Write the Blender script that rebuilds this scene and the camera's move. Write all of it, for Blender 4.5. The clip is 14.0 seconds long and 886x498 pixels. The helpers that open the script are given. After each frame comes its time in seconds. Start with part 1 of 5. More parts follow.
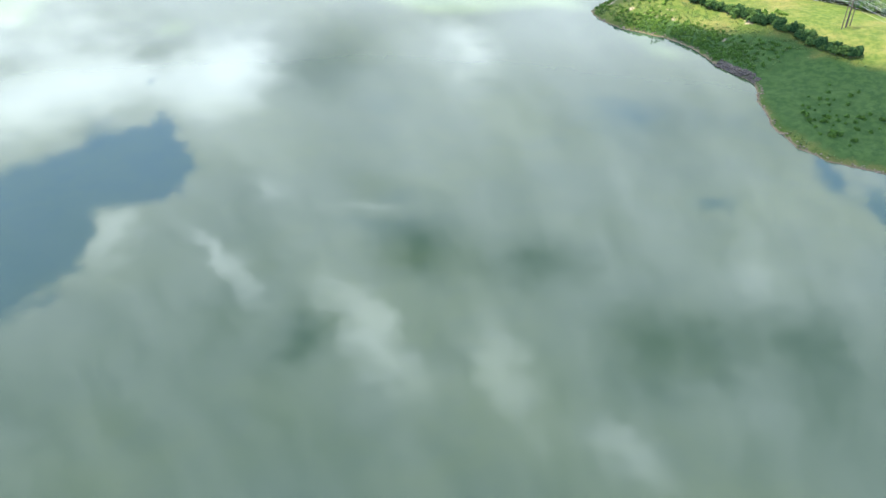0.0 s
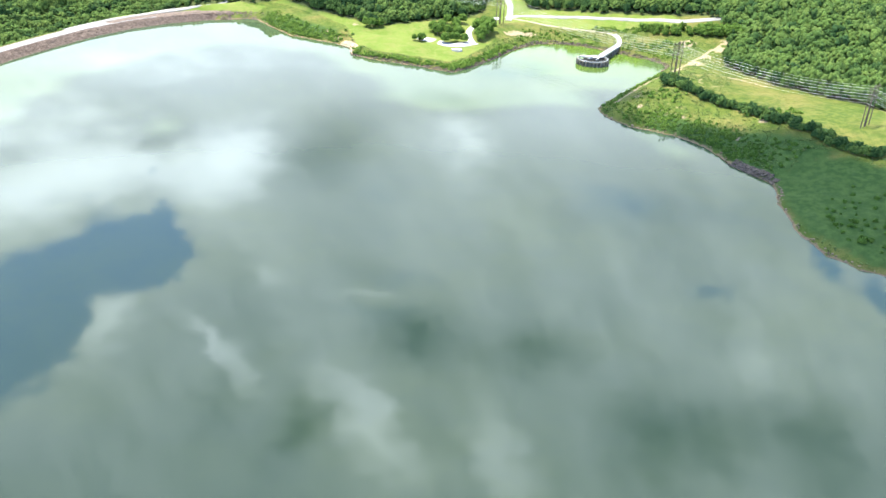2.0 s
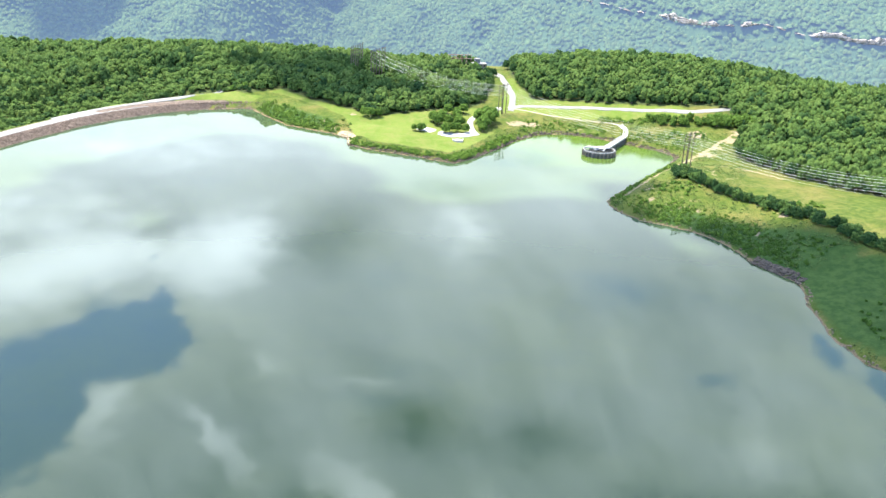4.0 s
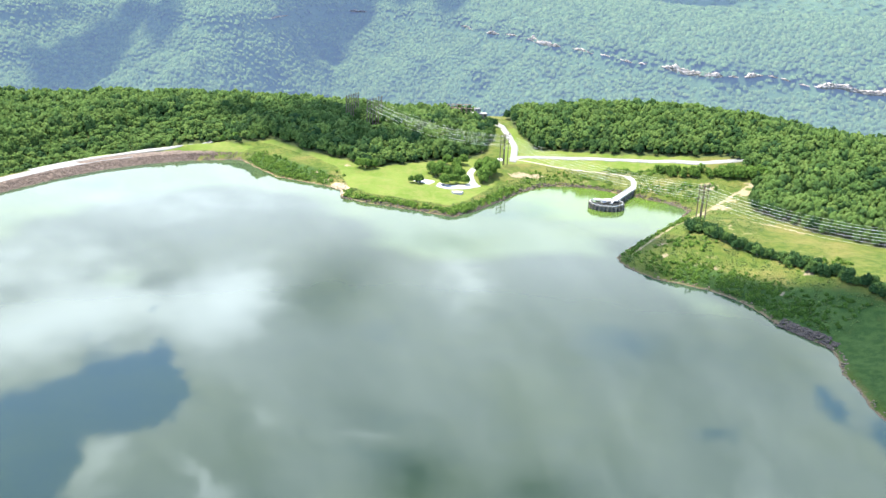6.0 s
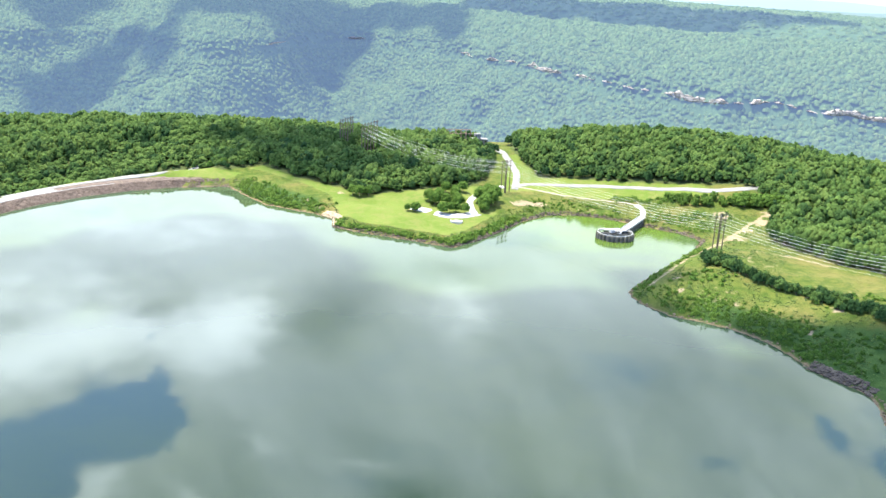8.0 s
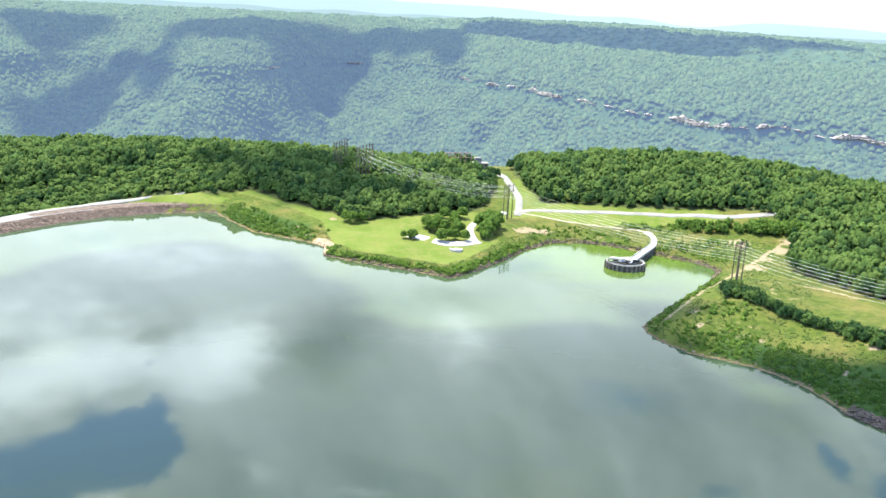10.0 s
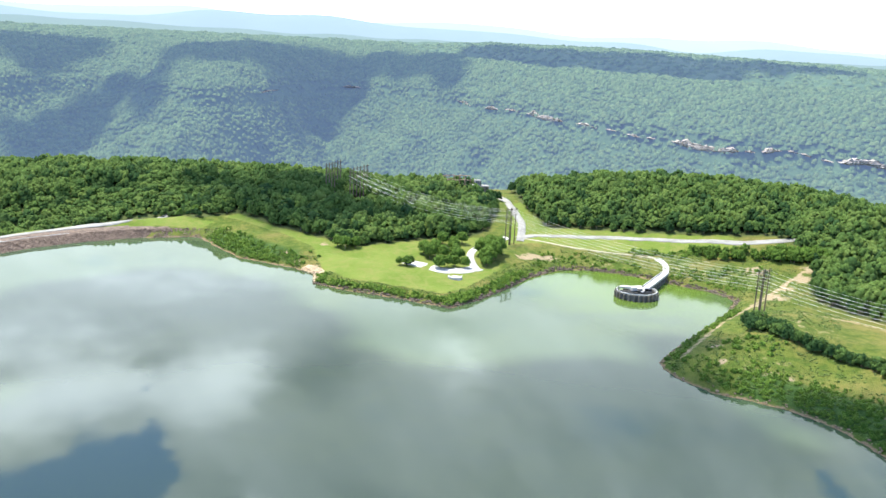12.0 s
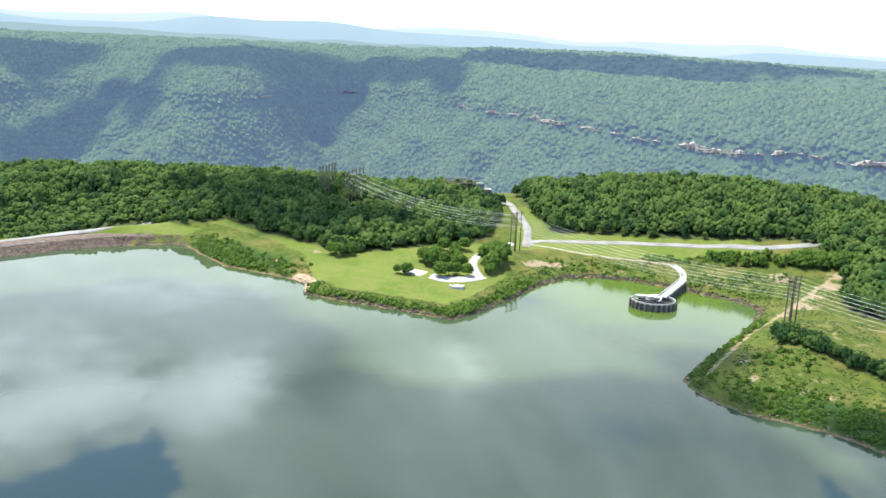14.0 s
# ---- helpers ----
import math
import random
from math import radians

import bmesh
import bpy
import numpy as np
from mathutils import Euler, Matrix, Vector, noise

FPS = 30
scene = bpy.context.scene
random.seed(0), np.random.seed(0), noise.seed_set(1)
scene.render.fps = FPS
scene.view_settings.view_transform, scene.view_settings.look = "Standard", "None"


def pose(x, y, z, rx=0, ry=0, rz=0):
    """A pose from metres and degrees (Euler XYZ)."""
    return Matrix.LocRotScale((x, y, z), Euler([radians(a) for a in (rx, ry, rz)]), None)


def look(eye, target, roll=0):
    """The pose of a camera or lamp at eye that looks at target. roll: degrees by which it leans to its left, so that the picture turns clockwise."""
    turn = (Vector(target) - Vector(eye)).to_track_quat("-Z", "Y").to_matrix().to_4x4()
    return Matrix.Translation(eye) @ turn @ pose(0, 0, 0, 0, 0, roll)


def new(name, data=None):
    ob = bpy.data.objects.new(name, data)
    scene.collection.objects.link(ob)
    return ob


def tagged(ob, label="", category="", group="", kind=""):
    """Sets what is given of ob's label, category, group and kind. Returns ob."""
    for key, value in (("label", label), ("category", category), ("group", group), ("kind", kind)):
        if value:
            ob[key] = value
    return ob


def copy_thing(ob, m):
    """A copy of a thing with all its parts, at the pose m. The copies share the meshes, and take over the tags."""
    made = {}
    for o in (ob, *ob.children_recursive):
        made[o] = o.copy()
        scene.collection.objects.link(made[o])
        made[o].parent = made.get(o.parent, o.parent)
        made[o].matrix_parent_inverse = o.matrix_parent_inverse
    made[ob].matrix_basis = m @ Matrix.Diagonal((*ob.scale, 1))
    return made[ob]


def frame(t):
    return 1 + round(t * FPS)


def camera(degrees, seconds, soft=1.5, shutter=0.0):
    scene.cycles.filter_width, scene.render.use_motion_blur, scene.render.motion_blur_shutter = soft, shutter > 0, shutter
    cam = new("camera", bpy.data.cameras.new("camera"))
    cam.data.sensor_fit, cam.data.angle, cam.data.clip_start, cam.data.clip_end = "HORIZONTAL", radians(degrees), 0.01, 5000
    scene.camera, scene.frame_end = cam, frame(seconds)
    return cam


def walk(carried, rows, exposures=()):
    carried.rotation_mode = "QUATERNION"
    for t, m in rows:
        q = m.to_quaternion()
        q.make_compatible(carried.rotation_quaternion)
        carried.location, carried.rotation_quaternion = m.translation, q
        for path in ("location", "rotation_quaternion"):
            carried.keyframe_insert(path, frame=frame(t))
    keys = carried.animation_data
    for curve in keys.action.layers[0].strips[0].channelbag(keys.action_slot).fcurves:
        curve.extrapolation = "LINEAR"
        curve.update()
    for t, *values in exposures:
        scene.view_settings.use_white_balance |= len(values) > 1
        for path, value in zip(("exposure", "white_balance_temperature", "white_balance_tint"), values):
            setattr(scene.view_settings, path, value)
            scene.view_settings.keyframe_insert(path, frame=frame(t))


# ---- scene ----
cam = camera(53.0, 14.0, soft=1.5)
PATH = [
    (0, 0.00, 0.00, 220.90, 56.412, -2.185, -0.069),
    (0.5, -0.54, 9.36, 218.94, 57.824, -2.137, -0.090),
    (1, -1.14, 18.72, 216.91, 59.216, -2.257, -0.094),
    (1.5, -1.74, 28.12, 214.80, 60.643, -2.215, -0.169),
    (2, -2.21, 37.58, 212.57, 62.046, -2.331, -0.142),
    (2.5, -2.48, 47.20, 210.17, 63.457, -2.404, -0.128),
    (3, -2.56, 57.09, 207.57, 64.876, -2.408, -0.114),
    (3.5, -2.45, 67.26, 204.83, 66.351, -2.433, -0.112),
    (6, -0.61, 119.00, 190.66, 71.011, -2.448, -0.119),
    (6.5, -0.21, 129.37, 187.95, 71.447, -2.470, -0.108),
    (7, 0.16, 139.73, 185.34, 71.912, -2.491, -0.114),
    (7.5, 0.47, 150.06, 182.82, 72.369, -2.509, -0.131),
    (8, 0.69, 160.30, 180.35, 72.803, -2.540, -0.148),
    (10.5, 1.78, 210.63, 168.14, 74.913, -2.597, -0.214),
    (11, 1.92, 220.67, 165.69, 75.314, -2.647, -0.237),
    (11.5, 1.96, 230.74, 163.25, 75.726, -2.665, -0.292),
    (12, 1.97, 240.84, 160.82, 76.157, -2.732, -0.295),
    (12.5, 2.05, 250.95, 158.36, 76.549, -2.710, -0.310),
    (13, 2.20, 261.04, 155.85, 76.588, -2.676, -0.320),
    (13.5, 2.39, 271.15, 153.29, 76.580, -2.583, -0.410),
    (14, 2.58, 281.27, 150.66, 76.626, -2.424, -0.315),
]
walk(cam, [(t, pose(x, y, z, rx, ry, rz)) for t, x, y, z, rx, ry, rz in PATH],
     [(0, 1.40), (3, 1.31), (6.5, 1.27), (8, 1.24), (10.5, 1.06), (12, 0.89), (14, 0.71)])


# ---- sky, sun and clouds' light ----
SUN_TO = Vector((-0.30, 0.11, 0.945)).normalized()          # towards the sun
world = bpy.data.worlds.new("sky")
scene.world = world
world.use_nodes = True
wn, wl = world.node_tree.nodes, world.node_tree.links
wn.clear()
w_out, w_bg = wn.new("ShaderNodeOutputWorld"), wn.new("ShaderNodeBackground")
w_sky = wn.new("ShaderNodeTexSky")
w_sky.sky_type, w_sky.sun_disc = "NISHITA", False
w_sky.sun_elevation = math.asin(SUN_TO.z)
w_sky.sun_rotation = math.atan2(SUN_TO.x, SUN_TO.y)
w_sky.air_density, w_sky.dust_density, w_sky.ozone_density = 1.0, 0.7, 3.0
w_co, w_sep = wn.new("ShaderNodeTexCoord"), wn.new("ShaderNodeSeparateXYZ")
wl.new(w_co.outputs["Generated"], w_sep.inputs[0])


def w_math(op, a, b=None, c=None):
    n = wn.new("ShaderNodeMath")
    n.operation = op
    for k, v in enumerate((a, b, c)):
        if v is None:
            continue
        if isinstance(v, (int, float)):
            n.inputs[k].default_value = v
        else:
            wl.new(v, n.inputs[k])
    return n.outputs[0]


# broken cumulus on a layer overhead: the direction is laid out on a flat deck
w_up = w_math("MAXIMUM", w_sep.outputs["Z"], 0.06)
w_px, w_py = w_math("DIVIDE", w_sep.outputs["X"], w_up), w_math("DIVIDE", w_sep.outputs["Y"], w_up)
w_vec = wn.new("ShaderNodeCombineXYZ")
wl.new(w_px, w_vec.inputs[0]), wl.new(w_py, w_vec.inputs[1])


def w_noise(scale, detail, rough, shift):
    n, m = wn.new("ShaderNodeTexNoise"), wn.new("ShaderNodeMapping")
    m.inputs["Location"].default_value = shift
    wl.new(w_vec.outputs[0], m.inputs[0])
    wl.new(m.outputs[0], n.inputs["Vector"])
    n.inputs["Scale"].default_value, n.inputs["Detail"].default_value, n.inputs["Roughness"].default_value = scale, detail, rough
    return n.outputs["Fac"]


# brighter heaps and open blue gaps: across, ahead (on the deck), half-widths, turn, amount
HEAPS = [(-1.04, 2.08, 0.208, 0.202, 0, 0.72), (-0.92, 2.28, 0.211, 0.196, 0, 0.6), (-1.22, 2.61, 0.333, 0.296, 0, 0.5), (-1, 3.33, 0.687, 0.377, 0, 0.4), (-0.52, 2.23, 0.151, 0.268, 0, 0.4),
         (-0.63, 1.54, 0.056, 0.168, 0, 0.8), (-0.38, 1.43, 0.155, 0.031, -57, 1), (-0.35, 1.73, 0.088, 0.045, -50, 0.6), (-0.13, 1.23, 0.093, 0.046, -62, 0.1), (0.65, 1.42, 0.09, 0.1, 0, 0.35),
         (-0.12, 1.67, 0.067, 0.038, 0, 0.6), (-0.08, 1.22, 0.2, 0.062, -61, 1.3), (0.15, 1.12, 0.16, 0.06, -78, 1.0), (0.32, 0.97, 0.09, 0.055, -54, 1.0), (0.62, 1.44, 0.103, 0.06, 0, 0.1),
         (0.53, 1.04, 0.121, 0.078, 0, 0.4), (-0.57, 2.36, 0.125, 0.371, 0, 0.5), (0.15, 2.58, 0.158, 0.192, 0, 0.28), (-0.68, 2.46, 0.227, 0.268, 0, 0.35), (0.11, 2.54, 0.105, 0.59, 0, 0.36)]
GAPS = [(1.02, 1.4, 0.26, 0.5, 0, 0.45), (-0.66, 2.04, 0.06, 0.1, 0, 0.5), (-0.69, 1.88, 0.117, 0.129, 0, 1.25), (-0.81, 1.59, 0.148, 0.245, 0, 1.2), (-0.76, 1.37, 0.091, 0.159, 0, 0.8), (-0.58, 1.78, 0.05, 0.105, 0, 0.8), (-0.82, 2.2, 0.17, 0.032, 58, 0.5),
        (-0.76, 2.31, 0.06, 0.06, 0, 0.5), (-0.84, 2.05, 0.081, 0.095, 0, 0.5), (0.65, 1.72, 0.085, 0.05, 20, 0.42), (0.97, 1.87, 0.025, 0.09, 0, 0.5), (1.04, 1.71, 0.026, 0.071, 0, 0.7),
        (-0.64, 1.7, 0.071, 0.094, 0, 0.5)]
DULL = [(-0.24, 2.77, 0.157, 0.247, 0, 0.4), (0.08, 2.97, 0.139, 0.136, 0, 0.4), (-0.01, 1.51, 0.08, 0.103, 0, 0.9), (0.24, 1.47, 0.113, 0.079, 0, 0.7), (0.44, 1.22, 0.112, 0.111, 0, 0.95),
        (0.65, 1.25, 0.115, 0.081, 0, 0.6), (-0.36, 1.26, 0.039, 0.125, 0, 0.5), (-0.21, 1.21, 0.038, 0.088, 0, 0.6), (-0.31, 2.44, 0.163, 0.216, 0, 0.4), (0.9, 2.14, 0.311, 0.592, 0, 0.35),
        (0.7, 1.1, 0.087, 0.197, 0, 0.5), (-0.22, 1.21, 0.059, 0.093, 0, 0.35), (-0.83, 2.5, 0.131, 0.091, 0, 0.4)]
w_warp_x = w_math("MULTIPLY", w_math("SUBTRACT", w_noise(6.0, 4.0, 0.6, (5.0, 2.0, 1.0)), 0.5), 0.13)
w_warp_y = w_math("MULTIPLY", w_math("SUBTRACT", w_noise(6.0, 4.0, 0.6, (8.0, 6.0, 3.0)), 0.5), 0.13)
w_curl_x = w_math("MULTIPLY", w_math("SUBTRACT", w_noise(17.0, 4.0, 0.6, (1.0, 4.0, 2.0)), 0.5), 0.07)
w_curl_y = w_math("MULTIPLY", w_math("SUBTRACT", w_noise(17.0, 4.0, 0.6, (6.0, 3.0, 9.0)), 0.5), 0.10)
w_u, w_v = w_math("ADD", w_math("ADD", w_px, w_warp_x), w_curl_x), w_math("ADD", w_math("ADD", w_py, w_warp_y), w_curl_y)


def w_pile(rows):
    total = None
    for u, v, su, sv, turn, amount in rows:
        c, s = math.cos(radians(turn)), math.sin(radians(turn))
        du, dv = w_math("SUBTRACT", w_u, u), w_math("SUBTRACT", w_v, v)
        a = w_math("DIVIDE", w_math("ADD", w_math("MULTIPLY", du, c), w_math("MULTIPLY", dv, s)), su)
        b = w_math("DIVIDE", w_math("SUBTRACT", w_math("MULTIPLY", dv, c), w_math("MULTIPLY", du, s)), sv)
        r = w_math("ADD", w_math("MULTIPLY", a, a), w_math("MULTIPLY", b, b))
        g = w_math("MULTIPLY", w_math("POWER", 2.718, w_math("MULTIPLY", r, -1.0)), amount)
        total = g if total is None else w_math("ADD", total, g)
    return total


def w_math_vec(a, b):
    n = wn.new("ShaderNodeCombineXYZ")
    wl.new(a, n.inputs[0]), wl.new(b, n.inputs[1])
    return n.outputs[0]


def w_smooth(value, a, b, lo=0.0, hi=1.0):
    n = wn.new("ShaderNodeMapRange")
    n.interpolation_type = "SMOOTHSTEP"
    for key, x in (("From Min", a), ("From Max", b), ("To Min", lo), ("To Max", hi)):
        n.inputs[key].default_value = x
    wl.new(value, n.inputs["Value"])
    return n.outputs[0]


w_big = w_math("SUBTRACT", w_noise(0.9, 5.0, 0.55, (3.1, 7.4, 0.0)), 0.5)
w_heap, w_dark = w_pile(HEAPS), w_pile(DULL)
w_gap = w_math("ADD", w_pile(GAPS), w_smooth(w_py, 0.8, 0.3, 0.0, 0.6))
w_cover = w_smooth(w_math("ADD", w_math("SUBTRACT", w_math("MULTIPLY", w_big, 2.2), w_gap), w_math("MULTIPLY", w_heap, 0.4)), -0.55, -0.14, 0.14, 0.95)
w_haze = w_smooth(w_sep.outputs["Z"], 0.15, 0.03)          # towards the horizon all runs into bright haze
w_fac = w_math("MAXIMUM", w_cover, w_haze)
w_crisp = w_math("MULTIPLY", w_heap, w_smooth(w_math("ADD", w_heap, w_math("MULTIPLY", w_math("SUBTRACT", w_noise(7.0, 4.0, 0.6, (2.0, 9.0, 5.0)), 0.5), 1.2)), 0.1, 0.75, 0.25, 1.25))
w_shine = w_math("ADD", w_math("SUBTRACT", w_math("ADD", w_math("MULTIPLY", w_crisp, 14.0), w_math("MULTIPLY", w_big, 8.0)), w_math("MULTIPLY", w_dark, 14.0)), w_smooth(w_py, 2.4, 1.2, 14.2, 17.8))
w_az = w_math("MULTIPLY", w_math("DIVIDE", w_u, w_math("MAXIMUM", w_v, 0.3)), 2.0)
w_far = w_math("LOGARITHM", w_math("MAXIMUM", w_v, 0.3), 2.718)
w_thread, w_turn = wn.new("ShaderNodeTexNoise"), wn.new("ShaderNodeMapping")          # long thin wisps
w_turn.vector_type = "TEXTURE"
w_turn.inputs["Rotation"].default_value, w_turn.inputs["Scale"].default_value = (0, 0, radians(-50)), (1.0, 0.36, 1.0)
wl.new(w_math_vec(w_az, w_far), w_turn.inputs[0]), wl.new(w_turn.outputs[0], w_thread.inputs["Vector"])
w_thread.inputs["Scale"].default_value, w_thread.inputs["Detail"].default_value, w_thread.inputs["Roughness"].default_value = 2.2, 5.0, 0.6
w_shine = w_math("ADD", w_shine, w_math("MULTIPLY", w_math("SUBTRACT", w_thread.outputs["Fac"], 0.5), w_smooth(w_py, 2.6, 1.4, 9.0, 24.0)))
w_cloud = wn.new("ShaderNodeMix")
w_cloud.data_type, w_cloud.blend_type = "RGBA", "MULTIPLY"
w_cloud.inputs["Factor"].default_value = 1.0
w_cloud.inputs["A"].default_value = (0.885, 1.0, 1.065, 1)
w_grey = wn.new("ShaderNodeCombineXYZ")
w_lum = w_math("MAXIMUM", w_shine, 2.2)
for k in range(3):
    wl.new(w_lum, w_grey.inputs[k])
wl.new(w_grey.outputs[0], w_cloud.inputs["B"])
w_blue = wn.new("ShaderNodeMix")
w_blue.data_type, w_blue.blend_type = "RGBA", "MULTIPLY"
w_blue.inputs["Factor"].default_value, w_blue.inputs["B"].default_value = 1.0, (1.55, 2.05, 2.8, 1)
wl.new(w_sky.outputs[0], w_blue.inputs["A"])
w_mix = wn.new("ShaderNodeMix")
w_mix.data_type = "RGBA"
wl.new(w_fac, w_mix.inputs["Factor"]), wl.new(w_blue.outputs["Result"], w_mix.inputs["A"]), wl.new(w_cloud.outputs["Result"], w_mix.inputs["B"])
wl.new(w_mix.outputs["Result"], w_bg.inputs["Color"])
w_bg.inputs["Strength"].default_value = 0.10
wl.new(w_bg.outputs[0], w_out.inputs["Surface"])

sun = new("sun", bpy.data.lights.new("sun", "SUN"))
sun.data.energy, sun.data.angle, sun.data.color = 5.8, radians(0.4), (1.0, 0.94, 0.80)
sun.matrix_world = look((0, 0, 900), Vector((0, 0, 900)) - SUN_TO)

# ---- materials ----
def mat_new(name):
    m = bpy.data.materials.new(name)
    m.use_nodes = True
    nt = m.node_tree
    nt.nodes.clear()
    out, bsdf = nt.nodes.new("ShaderNodeOutputMaterial"), nt.nodes.new("ShaderNodeBsdfPrincipled")
    nt.links.new(bsdf.outputs[0], out.inputs[0])
    return m, nt, bsdf, out


def n_noise(nt, scale, detail=4.0, rough=0.55, vec=None):
    n = nt.nodes.new("ShaderNodeTexNoise")
    n.inputs["Scale"].default_value, n.inputs["Detail"].default_value, n.inputs["Roughness"].default_value = scale, detail, rough
    if vec is None:
        vec = nt.nodes.new("ShaderNodeNewGeometry").outputs["Position"]
    nt.links.new(vec, n.inputs["Vector"])
    return n.outputs["Fac"]


def n_range(nt, value, a, b, lo=0.0, hi=1.0):
    n = nt.nodes.new("ShaderNodeMapRange")
    n.interpolation_type = "SMOOTHSTEP"
    for key, v in (("From Min", a), ("From Max", b), ("To Min", lo), ("To Max", hi)):
        n.inputs[key].default_value = v
    nt.links.new(value, n.inputs["Value"])
    return n.outputs[0]


def n_math(nt, op, a, b):
    n = nt.nodes.new("ShaderNodeMath")
    n.operation = op
    for k, v in enumerate((a, b)):
        if isinstance(v, (int, float)):
            n.inputs[k].default_value = v
        else:
            nt.links.new(v, n.inputs[k])
    return n.outputs[0]


def n_mix(nt, fac, a, b):
    n = nt.nodes.new("ShaderNodeMix")
    n.data_type = "RGBA"
    for key, v in (("Factor", fac), ("A", a), ("B", b)):
        if isinstance(v, (int, float)):
            n.inputs[key].default_value = v
        elif isinstance(v, tuple):
            n.inputs[key].default_value = (*v, 1.0)
        else:
            nt.links.new(v, n.inputs[key])
    return n.outputs["Result"]


def n_bump(nt, value, bsdf, strength=0.5, distance=0.1):
    n = nt.nodes.new("ShaderNodeBump")
    n.inputs["Strength"].default_value, n.inputs["Distance"].default_value = strength, distance
    nt.links.new(value, n.inputs["Height"])
    nt.links.new(n.outputs[0], bsdf.inputs["Normal"])


def n_attr(nt, name):
    n = nt.nodes.new("ShaderNodeAttribute")
    n.attribute_name = name
    return n.outputs["Fac"]


def mat_two(name, a, b, scale, rough, bump=0.3, bump_scale=None, metal=0.0, dist=0.1, spec=0.3):
    """A surface that wanders between two colours at two scales, with fine relief."""
    m, nt, bsdf, out = mat_new(name)
    big, small = n_noise(nt, scale), n_noise(nt, scale * 9, 3.0)
    fac = n_range(nt, n_math(nt, "ADD", n_math(nt, "MULTIPLY", big, 0.6), n_math(nt, "MULTIPLY", small, 0.4)), 0.36, 0.64)
    nt.links.new(n_mix(nt, fac, a, b), bsdf.inputs["Base Color"])
    bsdf.inputs["Roughness"].default_value, bsdf.inputs["Metallic"].default_value = rough, metal
    bsdf.inputs["Specular IOR Level"].default_value = spec
    n_bump(nt, n_noise(nt, bump_scale or scale * 12, 4.0), bsdf, bump, dist)
    return m


def mat_leaves(name, dark, light, tint, glow=0.25, fine=1.6, haze=None):
    """Foliage: colour changes from clump to clump and within it; some light passes through. Distance haze, where given,
    is added as a glow.
    """
    m, nt, bsdf, out = mat_new(name)
    isl = nt.nodes.new("ShaderNodeNewGeometry").outputs["Random Per Island"]
    obj = nt.nodes.new("ShaderNodeObjectInfo").outputs["Random"]
    grain = n_noise(nt, fine, 3.0, 0.65)
    stand = n_noise(nt, 0.02, 3.0)
    c = n_mix(nt, n_range(nt, grain, 0.36, 0.64), tuple(0.72 * v for v in dark), tuple(1.22 * v for v in light))
    c = n_mix(nt, n_math(nt, "MULTIPLY", isl, 0.6), c, tint)
    c = n_mix(nt, n_math(nt, "MULTIPLY", n_range(nt, isl, 0.82, 0.98), 0.5), c, tuple(1.5 * v for v in light))
    c = n_mix(nt, n_math(nt, "MULTIPLY", n_range(nt, stand, 0.4, 0.65), 0.35), c, light)
    c = n_mix(nt, n_math(nt, "MULTIPLY", obj, 0.3), c, dark)
    tone = n_attr(nt, "tone")                                     # from tree to tree: some olive, some deep green
    c = n_mix(nt, n_math(nt, "MULTIPLY", n_range(nt, tone, 0.55, 1.0), 0.55), c, (1.15 * light[0], 1.0 * light[1], 1.1 * light[2]))
    c = n_mix(nt, n_math(nt, "MULTIPLY", n_range(nt, tone, 0.4, 0.1), 0.45), c, (0.8 * dark[0], 0.9 * dark[1], 1.1 * dark[2]))
    nt.links.new(c, bsdf.inputs["Base Color"])
    bsdf.inputs["Roughness"].default_value, bsdf.inputs["Specular IOR Level"].default_value = 0.8, 0.05
    n_bump(nt, n_noise(nt, fine * 1.6, 3.0, 0.7), bsdf, 0.85, 0.9)
    # distance haze painted in as a bluish glow of the foliage
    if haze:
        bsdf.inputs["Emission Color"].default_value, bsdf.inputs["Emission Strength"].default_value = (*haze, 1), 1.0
    tr, mix = nt.nodes.new("ShaderNodeBsdfTranslucent"), nt.nodes.new("ShaderNodeMixShader")
    nt.links.new(c, tr.inputs["Color"])
    mix.inputs[0].default_value = glow
    nt.links.new(bsdf.outputs[0], mix.inputs[1]), nt.links.new(tr.outputs[0], mix.inputs[2]), nt.links.new(mix.outputs[0], out.inputs[0])
    return m


